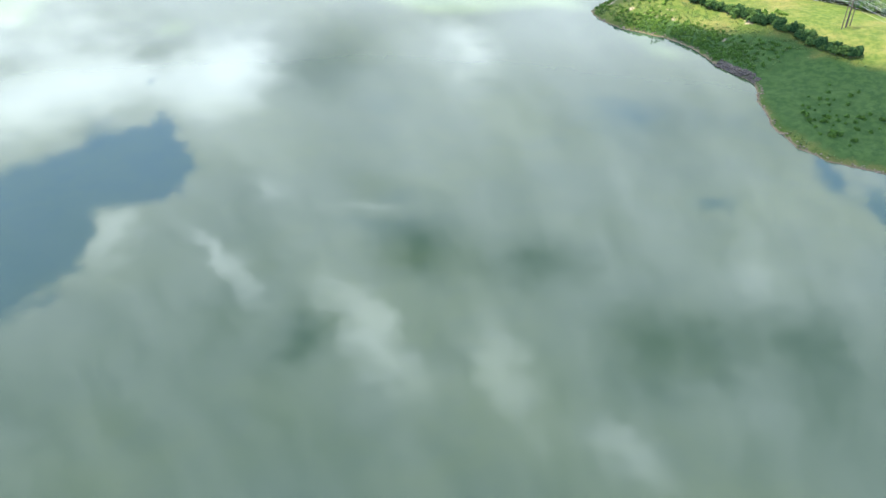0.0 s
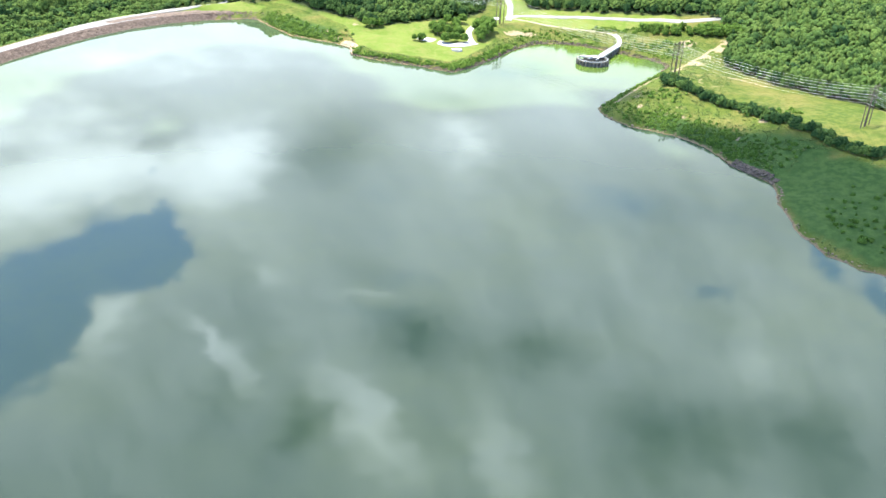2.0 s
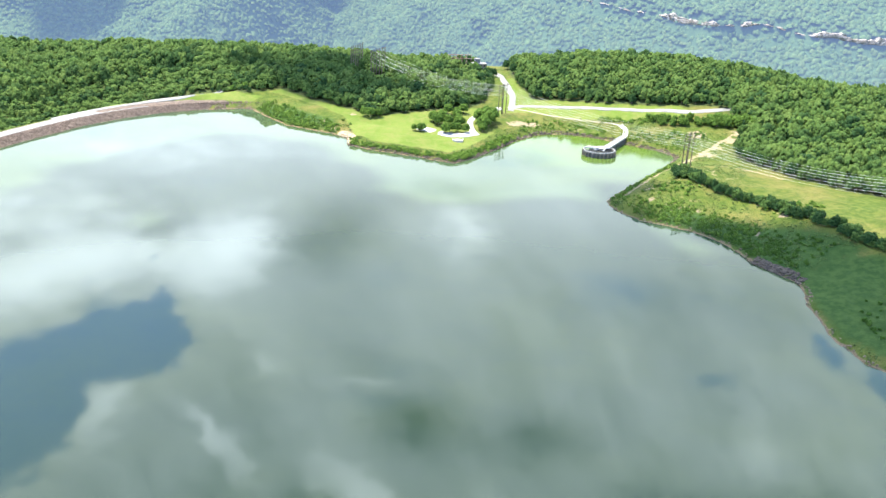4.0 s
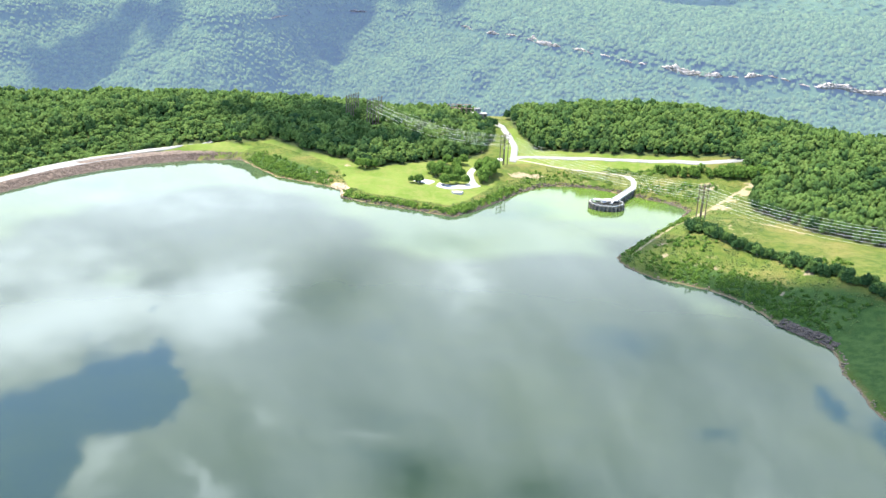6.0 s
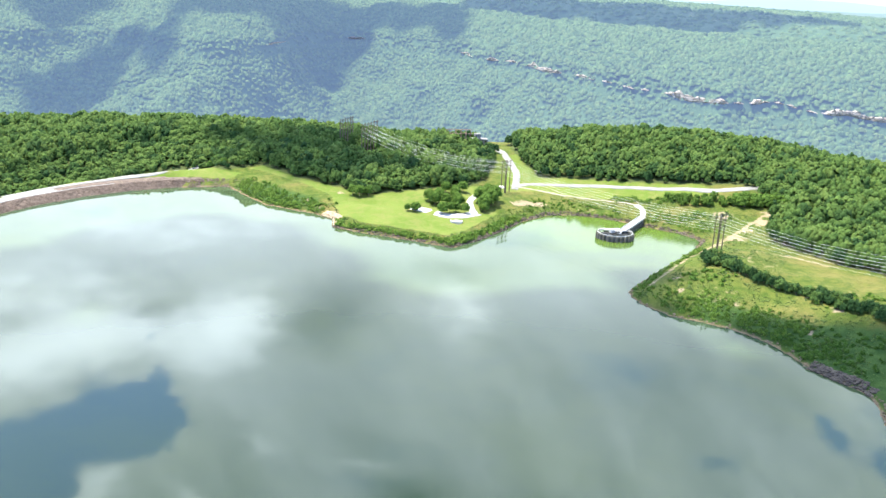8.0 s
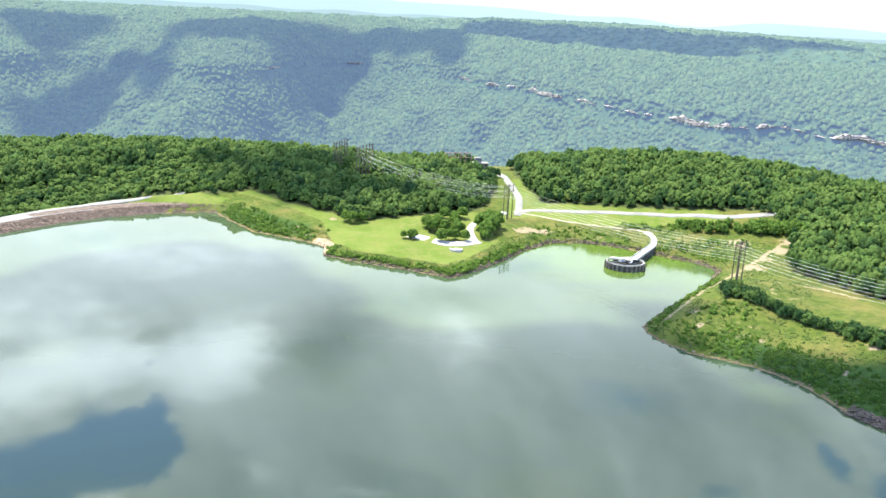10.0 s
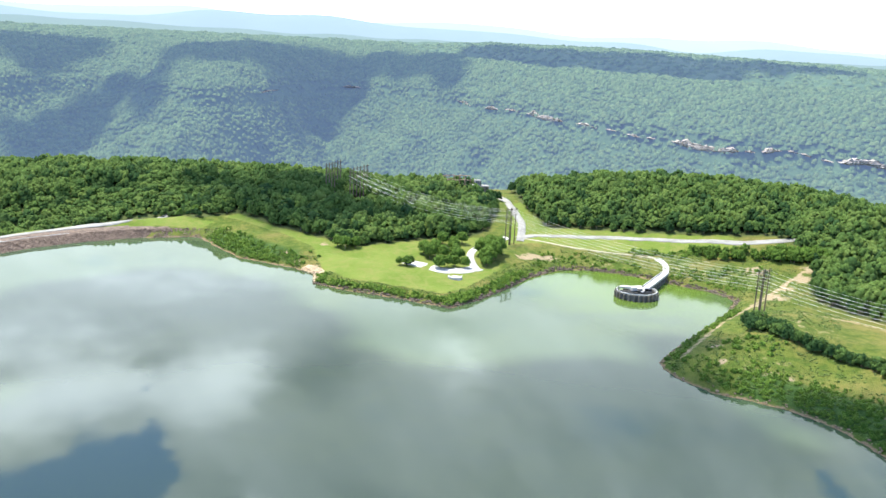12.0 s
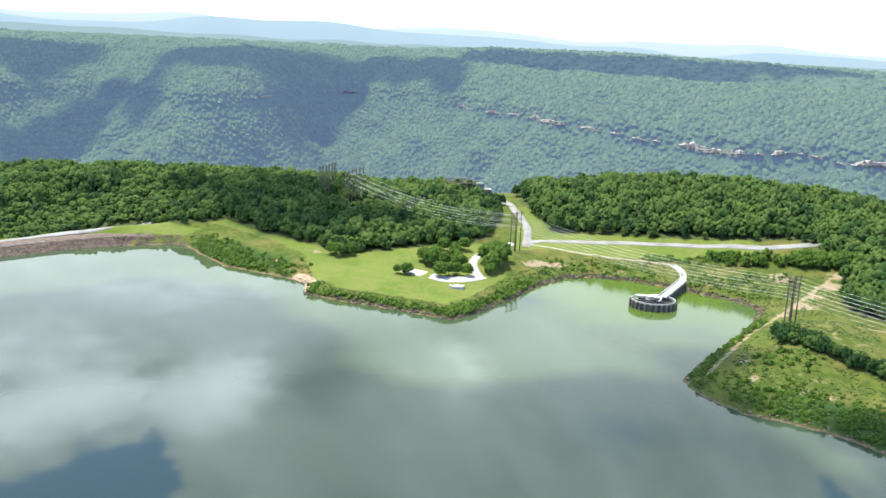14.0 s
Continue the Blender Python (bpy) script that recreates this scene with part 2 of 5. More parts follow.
def mat_ground():
    m, nt, bsdf, out = mat_new("ground_cover")
    big, mid, small = n_noise(nt, 0.03, 5.0), n_noise(nt, 0.22, 5.0, 0.65), n_noise(nt, 1.5, 4.0, 0.7)
    edge = n_math(nt, "MULTIPLY", n_math(nt, "SUBTRACT", mid, 0.5), 0.9)
    rough_grass = n_mix(nt, n_range(nt, mid, 0.38, 0.62), (0.036, 0.062, 0.009), (0.080, 0.096, 0.018))
    rough_grass = n_mix(nt, n_math(nt, "MULTIPLY", n_range(nt, n_math(nt, "ADD", n_math(nt, "MULTIPLY", small, 0.5), n_math(nt, "MULTIPLY", big, 0.5)), 0.47, 0.60), 0.75), rough_grass, (0.155, 0.118, 0.042))
    rough_grass = n_mix(nt, n_range(nt, small, 0.52, 0.72), rough_grass, (0.055, 0.105, 0.010))
    lawn = n_mix(nt, n_range(nt, big, 0.35, 0.65), (0.080, 0.118, 0.018), (0.112, 0.142, 0.028))
    lawn = n_mix(nt, n_math(nt, "MULTIPLY", n_range(nt, small, 0.4, 0.7), 0.35), lawn, (0.076, 0.120, 0.016))
    lawn = n_mix(nt, n_math(nt, "MULTIPLY", n_range(nt, n_math(nt, "ADD", n_math(nt, "MULTIPLY", mid, 0.6), n_math(nt, "MULTIPLY", n_noise(nt, 0.07, 4.0), 0.4)), 0.45, 0.62), 0.6), lawn, (0.148, 0.140, 0.046))
    marsh = n_mix(nt, n_range(nt, mid, 0.4, 0.65), (0.026, 0.056, 0.012), (0.046, 0.080, 0.018))
    soil = n_mix(nt, n_range(nt, small, 0.35, 0.65), (0.10, 0.070, 0.042), (0.20, 0.138, 0.082))
    bare = n_mix(nt, n_range(nt, small, 0.35, 0.65), (0.17, 0.135, 0.082), (0.27, 0.21, 0.135))
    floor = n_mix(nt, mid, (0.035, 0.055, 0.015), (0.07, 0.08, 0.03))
    c = n_mix(nt, n_range(nt, n_math(nt, "ADD", n_attr(nt, "marsh"), edge), 0.35, 0.65), rough_grass, marsh)
    c = n_mix(nt, n_range(nt, n_math(nt, "ADD", n_attr(nt, "lawn"), n_math(nt, "MULTIPLY", edge, 0.4)), 0.4, 0.6), c, lawn)
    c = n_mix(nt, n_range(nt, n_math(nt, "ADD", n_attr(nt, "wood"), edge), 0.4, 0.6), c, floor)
    c = n_mix(nt, n_range(nt, n_math(nt, "ADD", n_attr(nt, "bare"), n_math(nt, "MULTIPLY", edge, 1.2)), 0.42, 0.62), c, bare)
    c = n_mix(nt, n_range(nt, n_math(nt, "ADD", n_attr(nt, "shore"), n_math(nt, "MULTIPLY", edge, 1.0)), 0.42, 0.6), c, soil)
    nt.links.new(c, bsdf.inputs["Base Color"])
    bsdf.inputs["Roughness"].default_value, bsdf.inputs["Specular IOR Level"].default_value = 0.95, 0.1
    n_bump(nt, n_math(nt, "ADD", small, n_math(nt, "MULTIPLY", n_noise(nt, 4.0), 0.5)), bsdf, 0.7, 0.5)
    return m


def mat_water():
    m, nt, bsdf, out = mat_new("lake_water")
    big, mid = n_noise(nt, 0.006, 3.0), n_noise(nt, 0.03, 3.0)
    c = n_mix(nt, n_range(nt, big, 0.4, 0.62), (0.039, 0.061, 0.032), (0.045, 0.066, 0.027))
    c = n_mix(nt, n_math(nt, "MULTIPLY", n_range(nt, mid, 0.4, 0.7), 0.4), c, (0.034, 0.056, 0.033))
    bay = nt.nodes.new("ShaderNodeVectorMath")                      # greener base colour in the bay, fading outwards
    bay.operation, bay.inputs[1].default_value = "DISTANCE", (142, 822, 0)
    nt.links.new(nt.nodes.new("ShaderNodeNewGeometry").outputs["Position"], bay.inputs[0])
    near = n_math(nt, "ADD", bay.outputs["Value"], n_math(nt, "MULTIPLY", n_math(nt, "SUBTRACT", mid, 0.5), 90.0))
    c = n_mix(nt, n_range(nt, near, 105, 25), c, (0.062, 0.100, 0.015))
    nt.links.new(c, bsdf.inputs["Base Color"])
    bsdf.inputs["IOR"].default_value = 1.333
    nt.links.new(n_range(nt, near, 110, 40, 0.028, 0.085), bsdf.inputs["Roughness"])
    n_bump(nt, n_math(nt, "ADD", n_noise(nt, 0.5, 3.0), n_math(nt, "MULTIPLY", n_noise(nt, 0.09, 2.0), 2.0)), bsdf, 0.012, 0.25)
    return m


M = {
    "ground": mat_ground(),
    "water": mat_water(),
    "leaf": mat_leaves("tree_leaves", (0.031, 0.063, 0.014), (0.082, 0.136, 0.030), (0.088, 0.122, 0.032), 0.12, 0.8),
    "leaf_dark": mat_leaves("dark_tree_leaves", (0.014, 0.038, 0.012), (0.040, 0.078, 0.020), (0.032, 0.060, 0.016), 0.12, 0.8),
    "leaf_park": mat_leaves("park_tree_leaves", (0.040, 0.080, 0.012), (0.105, 0.165, 0.026), (0.092, 0.145, 0.024), 0.12, 1.0),
    "shrub": mat_leaves("shrub_leaves", (0.038, 0.088, 0.014), (0.105, 0.180, 0.028), (0.130, 0.175, 0.028), 0.12),
    "weed": mat_leaves("weeds", (0.066, 0.116, 0.025), (0.138, 0.172, 0.049), (0.199, 0.182, 0.086), 0.12),
    # far side: blue haze of distance put into the emission of both
    "leaf_far": mat_leaves("hazed_gorge_woods", (0.042, 0.070, 0.027), (0.068, 0.106, 0.037), (0.060, 0.096, 0.035), 0.08, 0.35, (0.056, 0.080, 0.162)),
    "far_floor": mat_leaves("hazed_gorge_slope", (0.036, 0.062, 0.022), (0.060, 0.098, 0.032), (0.052, 0.086, 0.030), 0.0, 0.2, (0.056, 0.080, 0.162)),
    "cliff": mat_two("cliff_rock", (0.16, 0.145, 0.135), (0.35, 0.315, 0.295), 0.12, 0.9, 1.0, 0.3, dist=1.5),
    "bark": mat_two("bark", (0.10, 0.075, 0.055), (0.19, 0.15, 0.115), 0.6, 0.9, 0.6),
    "pole": mat_two("pole_wood", (0.055, 0.04, 0.03), (0.11, 0.085, 0.065), 0.5, 0.85, 0.4),
    "wire": mat_two("wire_aluminium", (0.38, 0.39, 0.39), (0.50, 0.50, 0.49), 1.0, 0.45, 0.0, metal=0.3, spec=0.5),
    "concrete": mat_two("concrete", (0.085, 0.074, 0.058), (0.16, 0.142, 0.112), 0.25, 0.85, 0.25),
    "concrete_grey": mat_two("weathered_concrete", (0.15, 0.145, 0.135), (0.24, 0.23, 0.215), 0.25, 0.85, 0.25),
    "concrete_pale": mat_two("pale_concrete", (0.27, 0.265, 0.245), (0.39, 0.38, 0.355), 0.25, 0.8, 0.2),
    # dark copy of concrete: shade of recesses and the bridge side in its colour
    "concrete_shade": mat_two("shaded_concrete", (0.05, 0.05, 0.042), (0.12, 0.115, 0.10), 0.5, 0.8, 0.4),
    "road": mat_two("pale_asphalt", (0.155, 0.150, 0.136), (0.23, 0.225, 0.205), 0.12, 0.9, 0.2),
    "gravel": mat_two("gravel_road", (0.22, 0.20, 0.15), (0.33, 0.30, 0.23), 0.3, 0.95, 0.5),
    "riprap": mat_two("riprap_stone", (0.060, 0.041, 0.031), (0.145, 0.106, 0.080), 0.35, 0.9, 0.8, 1.2, dist=0.4),
    "rock_dark": mat_two("dark_stone", (0.042, 0.031, 0.023), (0.098, 0.074, 0.055), 0.5, 0.9, 0.8, 1.5, dist=0.3),
    "rock_pale": mat_two("sandstone", (0.24, 0.175, 0.105), (0.42, 0.32, 0.205), 0.4, 0.9, 0.6, 1.5, dist=0.3),
    "rock_brown": mat_two("brown_stone", (0.10, 0.068, 0.045), (0.21, 0.15, 0.10), 0.5, 0.9, 0.8, 1.5, dist=0.3),
    "steel_brown": mat_two("weathered_steel", (0.20, 0.12, 0.09), (0.32, 0.21, 0.16), 0.8, 0.7, 0.2, metal=0.3),
    "dark_metal": mat_two("dark_grating", (0.05, 0.05, 0.052), (0.10, 0.10, 0.10), 0.8, 0.6, 0.3, metal=0.4),
    "car_paint": mat_two("black_car_paint", (0.02, 0.02, 0.022), (0.03, 0.03, 0.034), 2.0, 0.25, 0.0, spec=0.6),
    "glass": mat_two("dark_car_glass", (0.015, 0.017, 0.02), (0.02, 0.022, 0.026), 2.0, 0.06, 0.0, spec=0.7),
    "tyre": mat_two("tyre_rubber", (0.018, 0.018, 0.018), (0.03, 0.03, 0.03), 3.0, 0.9, 0.2),
}

# ---- plan of the place: lake outline and terrain ----
LAKE = [(-350, 690), (-335, 735), (-318, 772), (-297, 812), (-272, 845), (-245, 868), (-216, 885), (-178, 897), (-170, 895),
        (-151, 868), (-130, 842), (-110, 832), (-88, 821), (-73, 808), (-70, 786), (-49, 775), (-20, 764), (3, 753), (16, 747),
        (34, 765), (56, 797), (71, 822), (93, 845), (112, 850), (135, 845), (155, 833), (172, 820), (190, 808), (199, 796), (200, 786)]
LAKE += [(187, 761), (164, 729), (140, 697), (124, 672), (122, 663), (130, 645), (141, 632), (150, 627), (167, 618), (179, 604),
         (188, 588), (192, 567), (201, 553), (209, 542), (209, 525), (204, 510), (203, 490), (202, 470), (208, 445), (221, 430),
         (246, 418), (300, 392), (420, 330), (500, 120), (440, -160), (200, -320), (-200, -320), (-420, -120), (-430, 250), (-390, 540)]
DAM = LAKE[:8]
SKY_DROP = 1075.0                       # where the plateau breaks off towards the gorge


def fine_line(pts, step=4.0, wobble=0.0, closed=False):
    out, rng = [], np.random.RandomState(5)
    seq = list(pts) + ([pts[0]] if closed else [])
    for (x0, y0), (x1, y1) in zip(seq[:-1], seq[1:]):
        n = max(1, int(np.hypot(x1 - x0, y1 - y0) / step))
        for k in range(n):
            s = k / n
            out.append((x0 + (x1 - x0) * s + rng.randn() * wobble, y0 + (y1 - y0) * s + rng.randn() * wobble))
    if not closed:
        out.append(seq[-1])
    return np.array(out)


def distance_to(x, y, pts, closed=False):
    p = np.array(list(pts) + ([pts[0]] if closed else []), float)
    best = np.full(np.shape(x), 1e9)
    for a, b in zip(p[:-1], p[1:]):
        ab = b - a
        s = np.clip(((x - a[0]) * ab[0] + (y - a[1]) * ab[1]) / max(ab @ ab, 1e-9), 0, 1)
        best = np.minimum(best, np.hypot(x - a[0] - s * ab[0], y - a[1] - s * ab[1]))
    return best


def inside(x, y, pts):
    hit = np.zeros(np.shape(x), bool)
    n = len(pts)
    for k in range(n):
        (x0, y0), (x1, y1) = pts[k], pts[(k + 1) % n]
        if y0 == y1:
            continue
        cross = ((y0 > y) != (y1 > y)) & (x < (x1 - x0) * (y - y0) / (y1 - y0) + x0)
        hit ^= cross
    return hit


def waves(x, y, size, seed):
    """Smooth wavy noise between -1 and 1, from a few sines."""
    rng = np.random.RandomState(seed)
    total = 0
    for k in range(6):
        a, f = rng.uniform(0, 6.283), (1 + 0.45 * k) * 6.283 / size
        total = total + np.sin(f * (x * np.cos(a) + y * np.sin(a)) + rng.uniform(0, 6.283)) / (1 + 0.4 * k)
    return total / 2.4


def bump(x, y, cx, cy, sx, sy, turn=0.0):
    c, s = np.cos(np.radians(turn)), np.sin(np.radians(turn))
    u, v = (x - cx) * c + (y - cy) * s, -(x - cx) * s + (y - cy) * c
    return np.exp(-(u / sx) ** 2 - (v / sy) ** 2)


def shore_distance(x, y):
    """Metres from the waterline: positive on land, negative in the lake."""
    xw = x + 1.2 * waves(x, y, 17, 1) + 0.5 * waves(x, y, 6, 2)
    yw = y + 1.2 * waves(x, y, 19, 3) + 0.5 * waves(x, y, 7, 4)
    d = distance_to(xw, yw, LAKE, True)
    return np.where(inside(xw, yw, LAKE), -d, d)


HILLS = [  # x, y, half-length, half-width, turn, height
    (-190, 1010, 190, 85, -8, 12),      # wooded hill behind the dam
    (-30, 985, 110, 70, -5, 3),
    (215, 1000, 140, 75, -22, 24),      # wooded hill behind the meadow road
    (360, 860, 150, 90, -40, 22),
    (197, 706, 40, 32, 60, 10.0),        # knoll with the power poles
    (160, 668, 26, 22, 35, 5.0),
    (240, 610, 60, 26, -62, 4.0),
    (320, 560, 110, 70, -55, 12),
    (62, 850, 45, 22, -35, 2.5),
    (-58, 826, 34, 9, -38, 3.2),        # grassy berm along the lawn
    (-128, 876, 42, 15, -32, 3.5),      # rough bank beside the dam
]


def height(x, y):
    d = shore_distance(x, y)
    land = 0.9 * np.clip(d, 0, 2.5) / 2.5 + 4.2 * (1 - np.exp(-np.clip(d - 1.5, 0, None) / 9.0))
    hills = sum(h * bump(x, y, cx, cy, sx, sy, turn) for cx, cy, sx, sy, turn, h in HILLS)
    back = 5.0 * np.clip((d - 25) / 70, 0, 1)
    low = 9.0 * np.clip((-292 - x) / 40, 0, 1) * np.clip((960 - y) / 60, 0, 1) * np.clip((d - 22) / 30, 0, 1)   # foot of the dam
    rough = (0.25 * waves(x, y, 14, 7) + 0.6 * waves(x, y, 45, 8)) * np.clip(d / 20, 0, 1)
    z = land + (hills + back) * (1 - np.exp(-np.clip(d, 0, None) / 16.0)) - low + rough
    near_dam = distance_to(x, y, DAM)
    z = z - 3.5 * np.clip((27 - near_dam) / 5, 0, 1) * np.clip((-206 - x) / 14, 0, 1)
    z = z - (6 + 6 * np.clip((-258 - x) / 30, 0, 1)) * np.clip((near_dam - 30) / 14, 0, 1) * np.clip((130 - near_dam) / 60, 0, 1) * np.clip((-178 - x) / 20, 0, 1) * (d > 0)      # low ground behind the dam
    lake = -6.0 * (1 - np.exp(np.clip(d, None, 0) / 9.0))
    z = np.where(d > 0, z, lake)
    edge = SKY_DROP - 0.10 * np.clip(x, -200, 600) + 35 * waves(x, y, 420, 9)
    fall = np.clip(y - edge, 0, None)
    z = z - np.minimum(0.62 * fall ** 2 / (fall + 90), 290)
    return z


GORGE = [(-2600, 2050), (-1600, 1950), (-1180, 2080), (-900, 2460), (-760, 2480), (-590, 2230), (-480, 2260), (-330, 2860), (-220, 2900),
         (-60, 2620), (120, 2430), (260, 2080), (405, 1840), (660, 1600), (1000, 1430), (1500, 1320), (2600, 1250)]


def far_height(x, y):
    """The far side of the gorge: slope, a band of cliffs, and the plateau above."""
    gx, gy = np.array([p[0] for p in GORGE], float), np.array([p[1] for p in GORGE], float)
    lip = (np.interp(x - 60, gx, gy) + np.interp(x, gx, gy) + np.interp(x + 60, gx, gy)) / 3
    s = y - lip + 25 * waves(x, y, 260, 11) + 40 * waves(x, y, 520, 12)
    below = -22 - 0.44 * np.clip(-s, 0, 560) + 14 * waves(x, y, 170, 13) * np.clip(-s / 200, 0, 1)
    up = np.clip(s, 0, None)
    above = 4 + 100 * (1 - np.exp(-(up / 230) ** 1.3)) + 0.002 * up
    east = np.clip((x + 150) / 350, 0, 1)
    above = above - 75 * east * np.exp(-((up - 760) / 250) ** 2) + 12 * east * np.clip((up - 950) / 250, 0, 1)     # a second valley behind the spur
    side_valleys = 9 * waves(x, y, 330, 15) * np.clip(-s / 150, 0, 1)
    above = above - 0.03 * np.clip(x - 700, 0, None) * np.clip((up - 700) / 300, 0, 1)
    cliff = np.clip(s / 46 + 0.5, 0, 1)
    cliff = cliff * cliff * (3 - 2 * cliff)
    z = (below + side_valleys) * (1 - cliff) + above * cliff
    return z + 5 * waves(x, y, 120, 14)

# ---- mesh helpers ----
def mesh_from(name, verts, faces, material, smooth=False):
    me = bpy.data.meshes.new(name)
    verts, faces = np.asarray(verts, np.float32), np.asarray(faces, np.int32)
    k = faces.shape[1]
    me.vertices.add(len(verts)), me.loops.add(faces.size), me.polygons.add(len(faces))
    me.vertices.foreach_set("co", verts.ravel())
    me.loops.foreach_set("vertex_index", faces.ravel())
    me.polygons.foreach_set("loop_start", np.arange(0, faces.size, k, dtype=np.int32))
    me.polygons.foreach_set("use_smooth", np.full(len(faces), smooth))
    me.update(calc_edges=True)
    if material is not None:
        me.materials.append(material)
    return me


def part(name, bm, material, parent, label=""):
    """Links a bmesh (or a mesh) as one mesh object under a thing or a part."""
    if isinstance(bm, bpy.types.Mesh):
        me = bm
    else:
        me = bpy.data.meshes.new(name)
        bmesh.ops.recalc_face_normals(bm, faces=bm.faces[:])
        bm.to_mesh(me)
        bm.free()
        me.materials.append(material)
    ob = new(name, me)
    ob.parent = parent
    if label:
        tagged(ob, label)
    return ob


def thing(name, label, category, at=(0, 0, 0), turn=0.0, group="", kind=""):
    ob = new(name)
    ob.empty_display_size = 0.5
    ob.matrix_basis = pose(*at, 0, 0, turn)
    return tagged(ob, label, category, group, kind)


def box(bm, lo, hi, m=None, bevel=0.0):
    ret = bmesh.ops.create_cube(bm, size=1.0)
    size = [b - a for a, b in zip(lo, hi)]
    mid = [(a + b) / 2 for a, b in zip(lo, hi)]
    bmesh.ops.transform(bm, matrix=(m or Matrix()) @ Matrix.Translation(mid) @ Matrix.Diagonal((*size, 1)), verts=ret["verts"])
    if bevel:
        edges = list({e for v in ret["verts"] for e in v.link_edges})
        bmesh.ops.bevel(bm, geom=edges, offset=bevel, segments=1, affect="EDGES")
    return bm


def rod(bm, a, b, r0, r1=None, sides=8):
    a, b = Vector(a), Vector(b)
    turn = (b - a).to_track_quat("Z", "Y").to_matrix().to_4x4()
    bmesh.ops.create_cone(bm, cap_ends=True, segments=sides, radius1=r0, radius2=r0 if r1 is None else r1, depth=(b - a).length,
                          matrix=Matrix.Translation((a + b) / 2) @ turn)
    return bm


ICO = {}


def ico(level):
    if level not in ICO:
        bm = bmesh.new()
        bmesh.ops.create_icosphere(bm, subdivisions=level + 1, radius=1.0)
        ICO[level] = (np.array([v.co[:] for v in bm.verts]), np.array([[v.index for v in f.verts] for f in bm.faces]))
        bm.free()
    return ICO[level]


def lump(level, seed, rough=0.35, freq=1.6):
    """A knobbly closed blob of radius about 1."""
    v, f = ico(level)
    out = []
    for p in v:
        q = Vector(p) * freq + Vector((seed * 3.7, seed * 1.3, seed * 7.1))
        out.append(p * (1 + rough * noise.noise(q) + 0.5 * rough * noise.noise(q * 2.7)))
    return np.array(out), f


def joined(pieces):
    vs, fs, n = [], [], 0
    for v, f in pieces:
        vs.append(v), fs.append(np.asarray(f) + n)
        n += len(v)
    return np.concatenate(vs), np.concatenate(fs)


def leaf_sprays(rng, centres, radii, count, size):
    """Loose sprays of leaves, small bent triangles pairs, over the outside of some clumps."""
    vs, fs = [], []
    for k in range(count):
        c, r = centres[k % len(centres)], radii[k % len(centres)]
        n = rng.randn(3)
        n[2] = abs(n[2]) * 1.1 - 0.15
        n /= np.linalg.norm(n)
        p = c + n * r * rng.uniform(0.92, 1.16)
        n = n + 0.55 * rng.randn(3)
        n /= np.linalg.norm(n)
        a = np.cross(n, rng.randn(3))
        a /= np.linalg.norm(a) + 1e-9
        b = np.cross(n, a) + 0.5 * n * rng.randn()
        s = size * rng.uniform(0.6, 1.3)
        i = len(vs)
        vs += [p - a * s, p - b * s * 0.6, p + a * s + n * s * 0.2, p + b * s * 0.6]
        fs += [(i, i + 1, i + 2), (i, i + 2, i + 3)]
    return np.array(vs), np.array(fs)


def dome(seed, sides=6):
    """A cheap uneven crown top of unit size: an apex and two rings, open below."""
    rng = np.random.RandomState(seed)
    vs = [(rng.uniform(-0.08, 0.08), rng.uniform(-0.08, 0.08), rng.uniform(0.9, 1.05))]
    for r, h, off in ((0.36, 0.72, 0.0), (0.56, 0.10, 0.5)):
        for k in range(sides):
            a = (k + off + rng.uniform(-0.25, 0.25)) * 6.283 / sides
            q = r * rng.uniform(0.78, 1.2)
            vs.append((q * math.cos(a), q * math.sin(a), h + rng.uniform(-0.14, 0.14)))
    fs = []
    for k in range(sides):
        a, b = 1 + k, 1 + (k + 1) % sides
        c, d = a + sides, b + sides
        fs += [(0, a, b), (a, c, b), (b, c, d)]
    return np.array(vs), np.array(fs)


def scattered(shapes, places, seed):
    """Many copies of some shapes in one mesh: places are rows of x, y, z, width, height. The third answer is one random tone a copy."""
    rng = np.random.RandomState(seed)
    vs, fs, ts, n = [], [], [], 0
    pick = rng.randint(len(shapes), size=len(places))
    for k, (v, f) in enumerate(shapes):
        rows = places[pick == k]
        if not len(rows):
            continue
        a = rng.uniform(0, 6.283, len(rows))
        c, s = np.cos(a)[:, None], np.sin(a)[:, None]
        x = (v[:, 0] * c - v[:, 1] * s) * rows[:, 3:4] + rows[:, 0:1]
        y = (v[:, 0] * s + v[:, 1] * c) * rows[:, 3:4] + rows[:, 1:2]
        z = v[:, 2][None] * rows[:, 4:5] + rows[:, 2:3]
        vs.append(np.stack([x, y, z], -1).reshape(-1, 3))
        fs.append((f[None] + (np.arange(len(rows)) * len(v))[:, None, None]).reshape(-1, 3) + n)
        ts.append(np.repeat(rng.uniform(0, 1, len(rows)), len(v)))
        n += len(rows) * len(v)
    return np.concatenate(vs), np.concatenate(fs), np.concatenate(ts)


def toned(me, tone):
    at = me.attributes.new("tone", "FLOAT", "POINT")
    at.data.foreach_set("value", np.asarray(tone, np.float32))


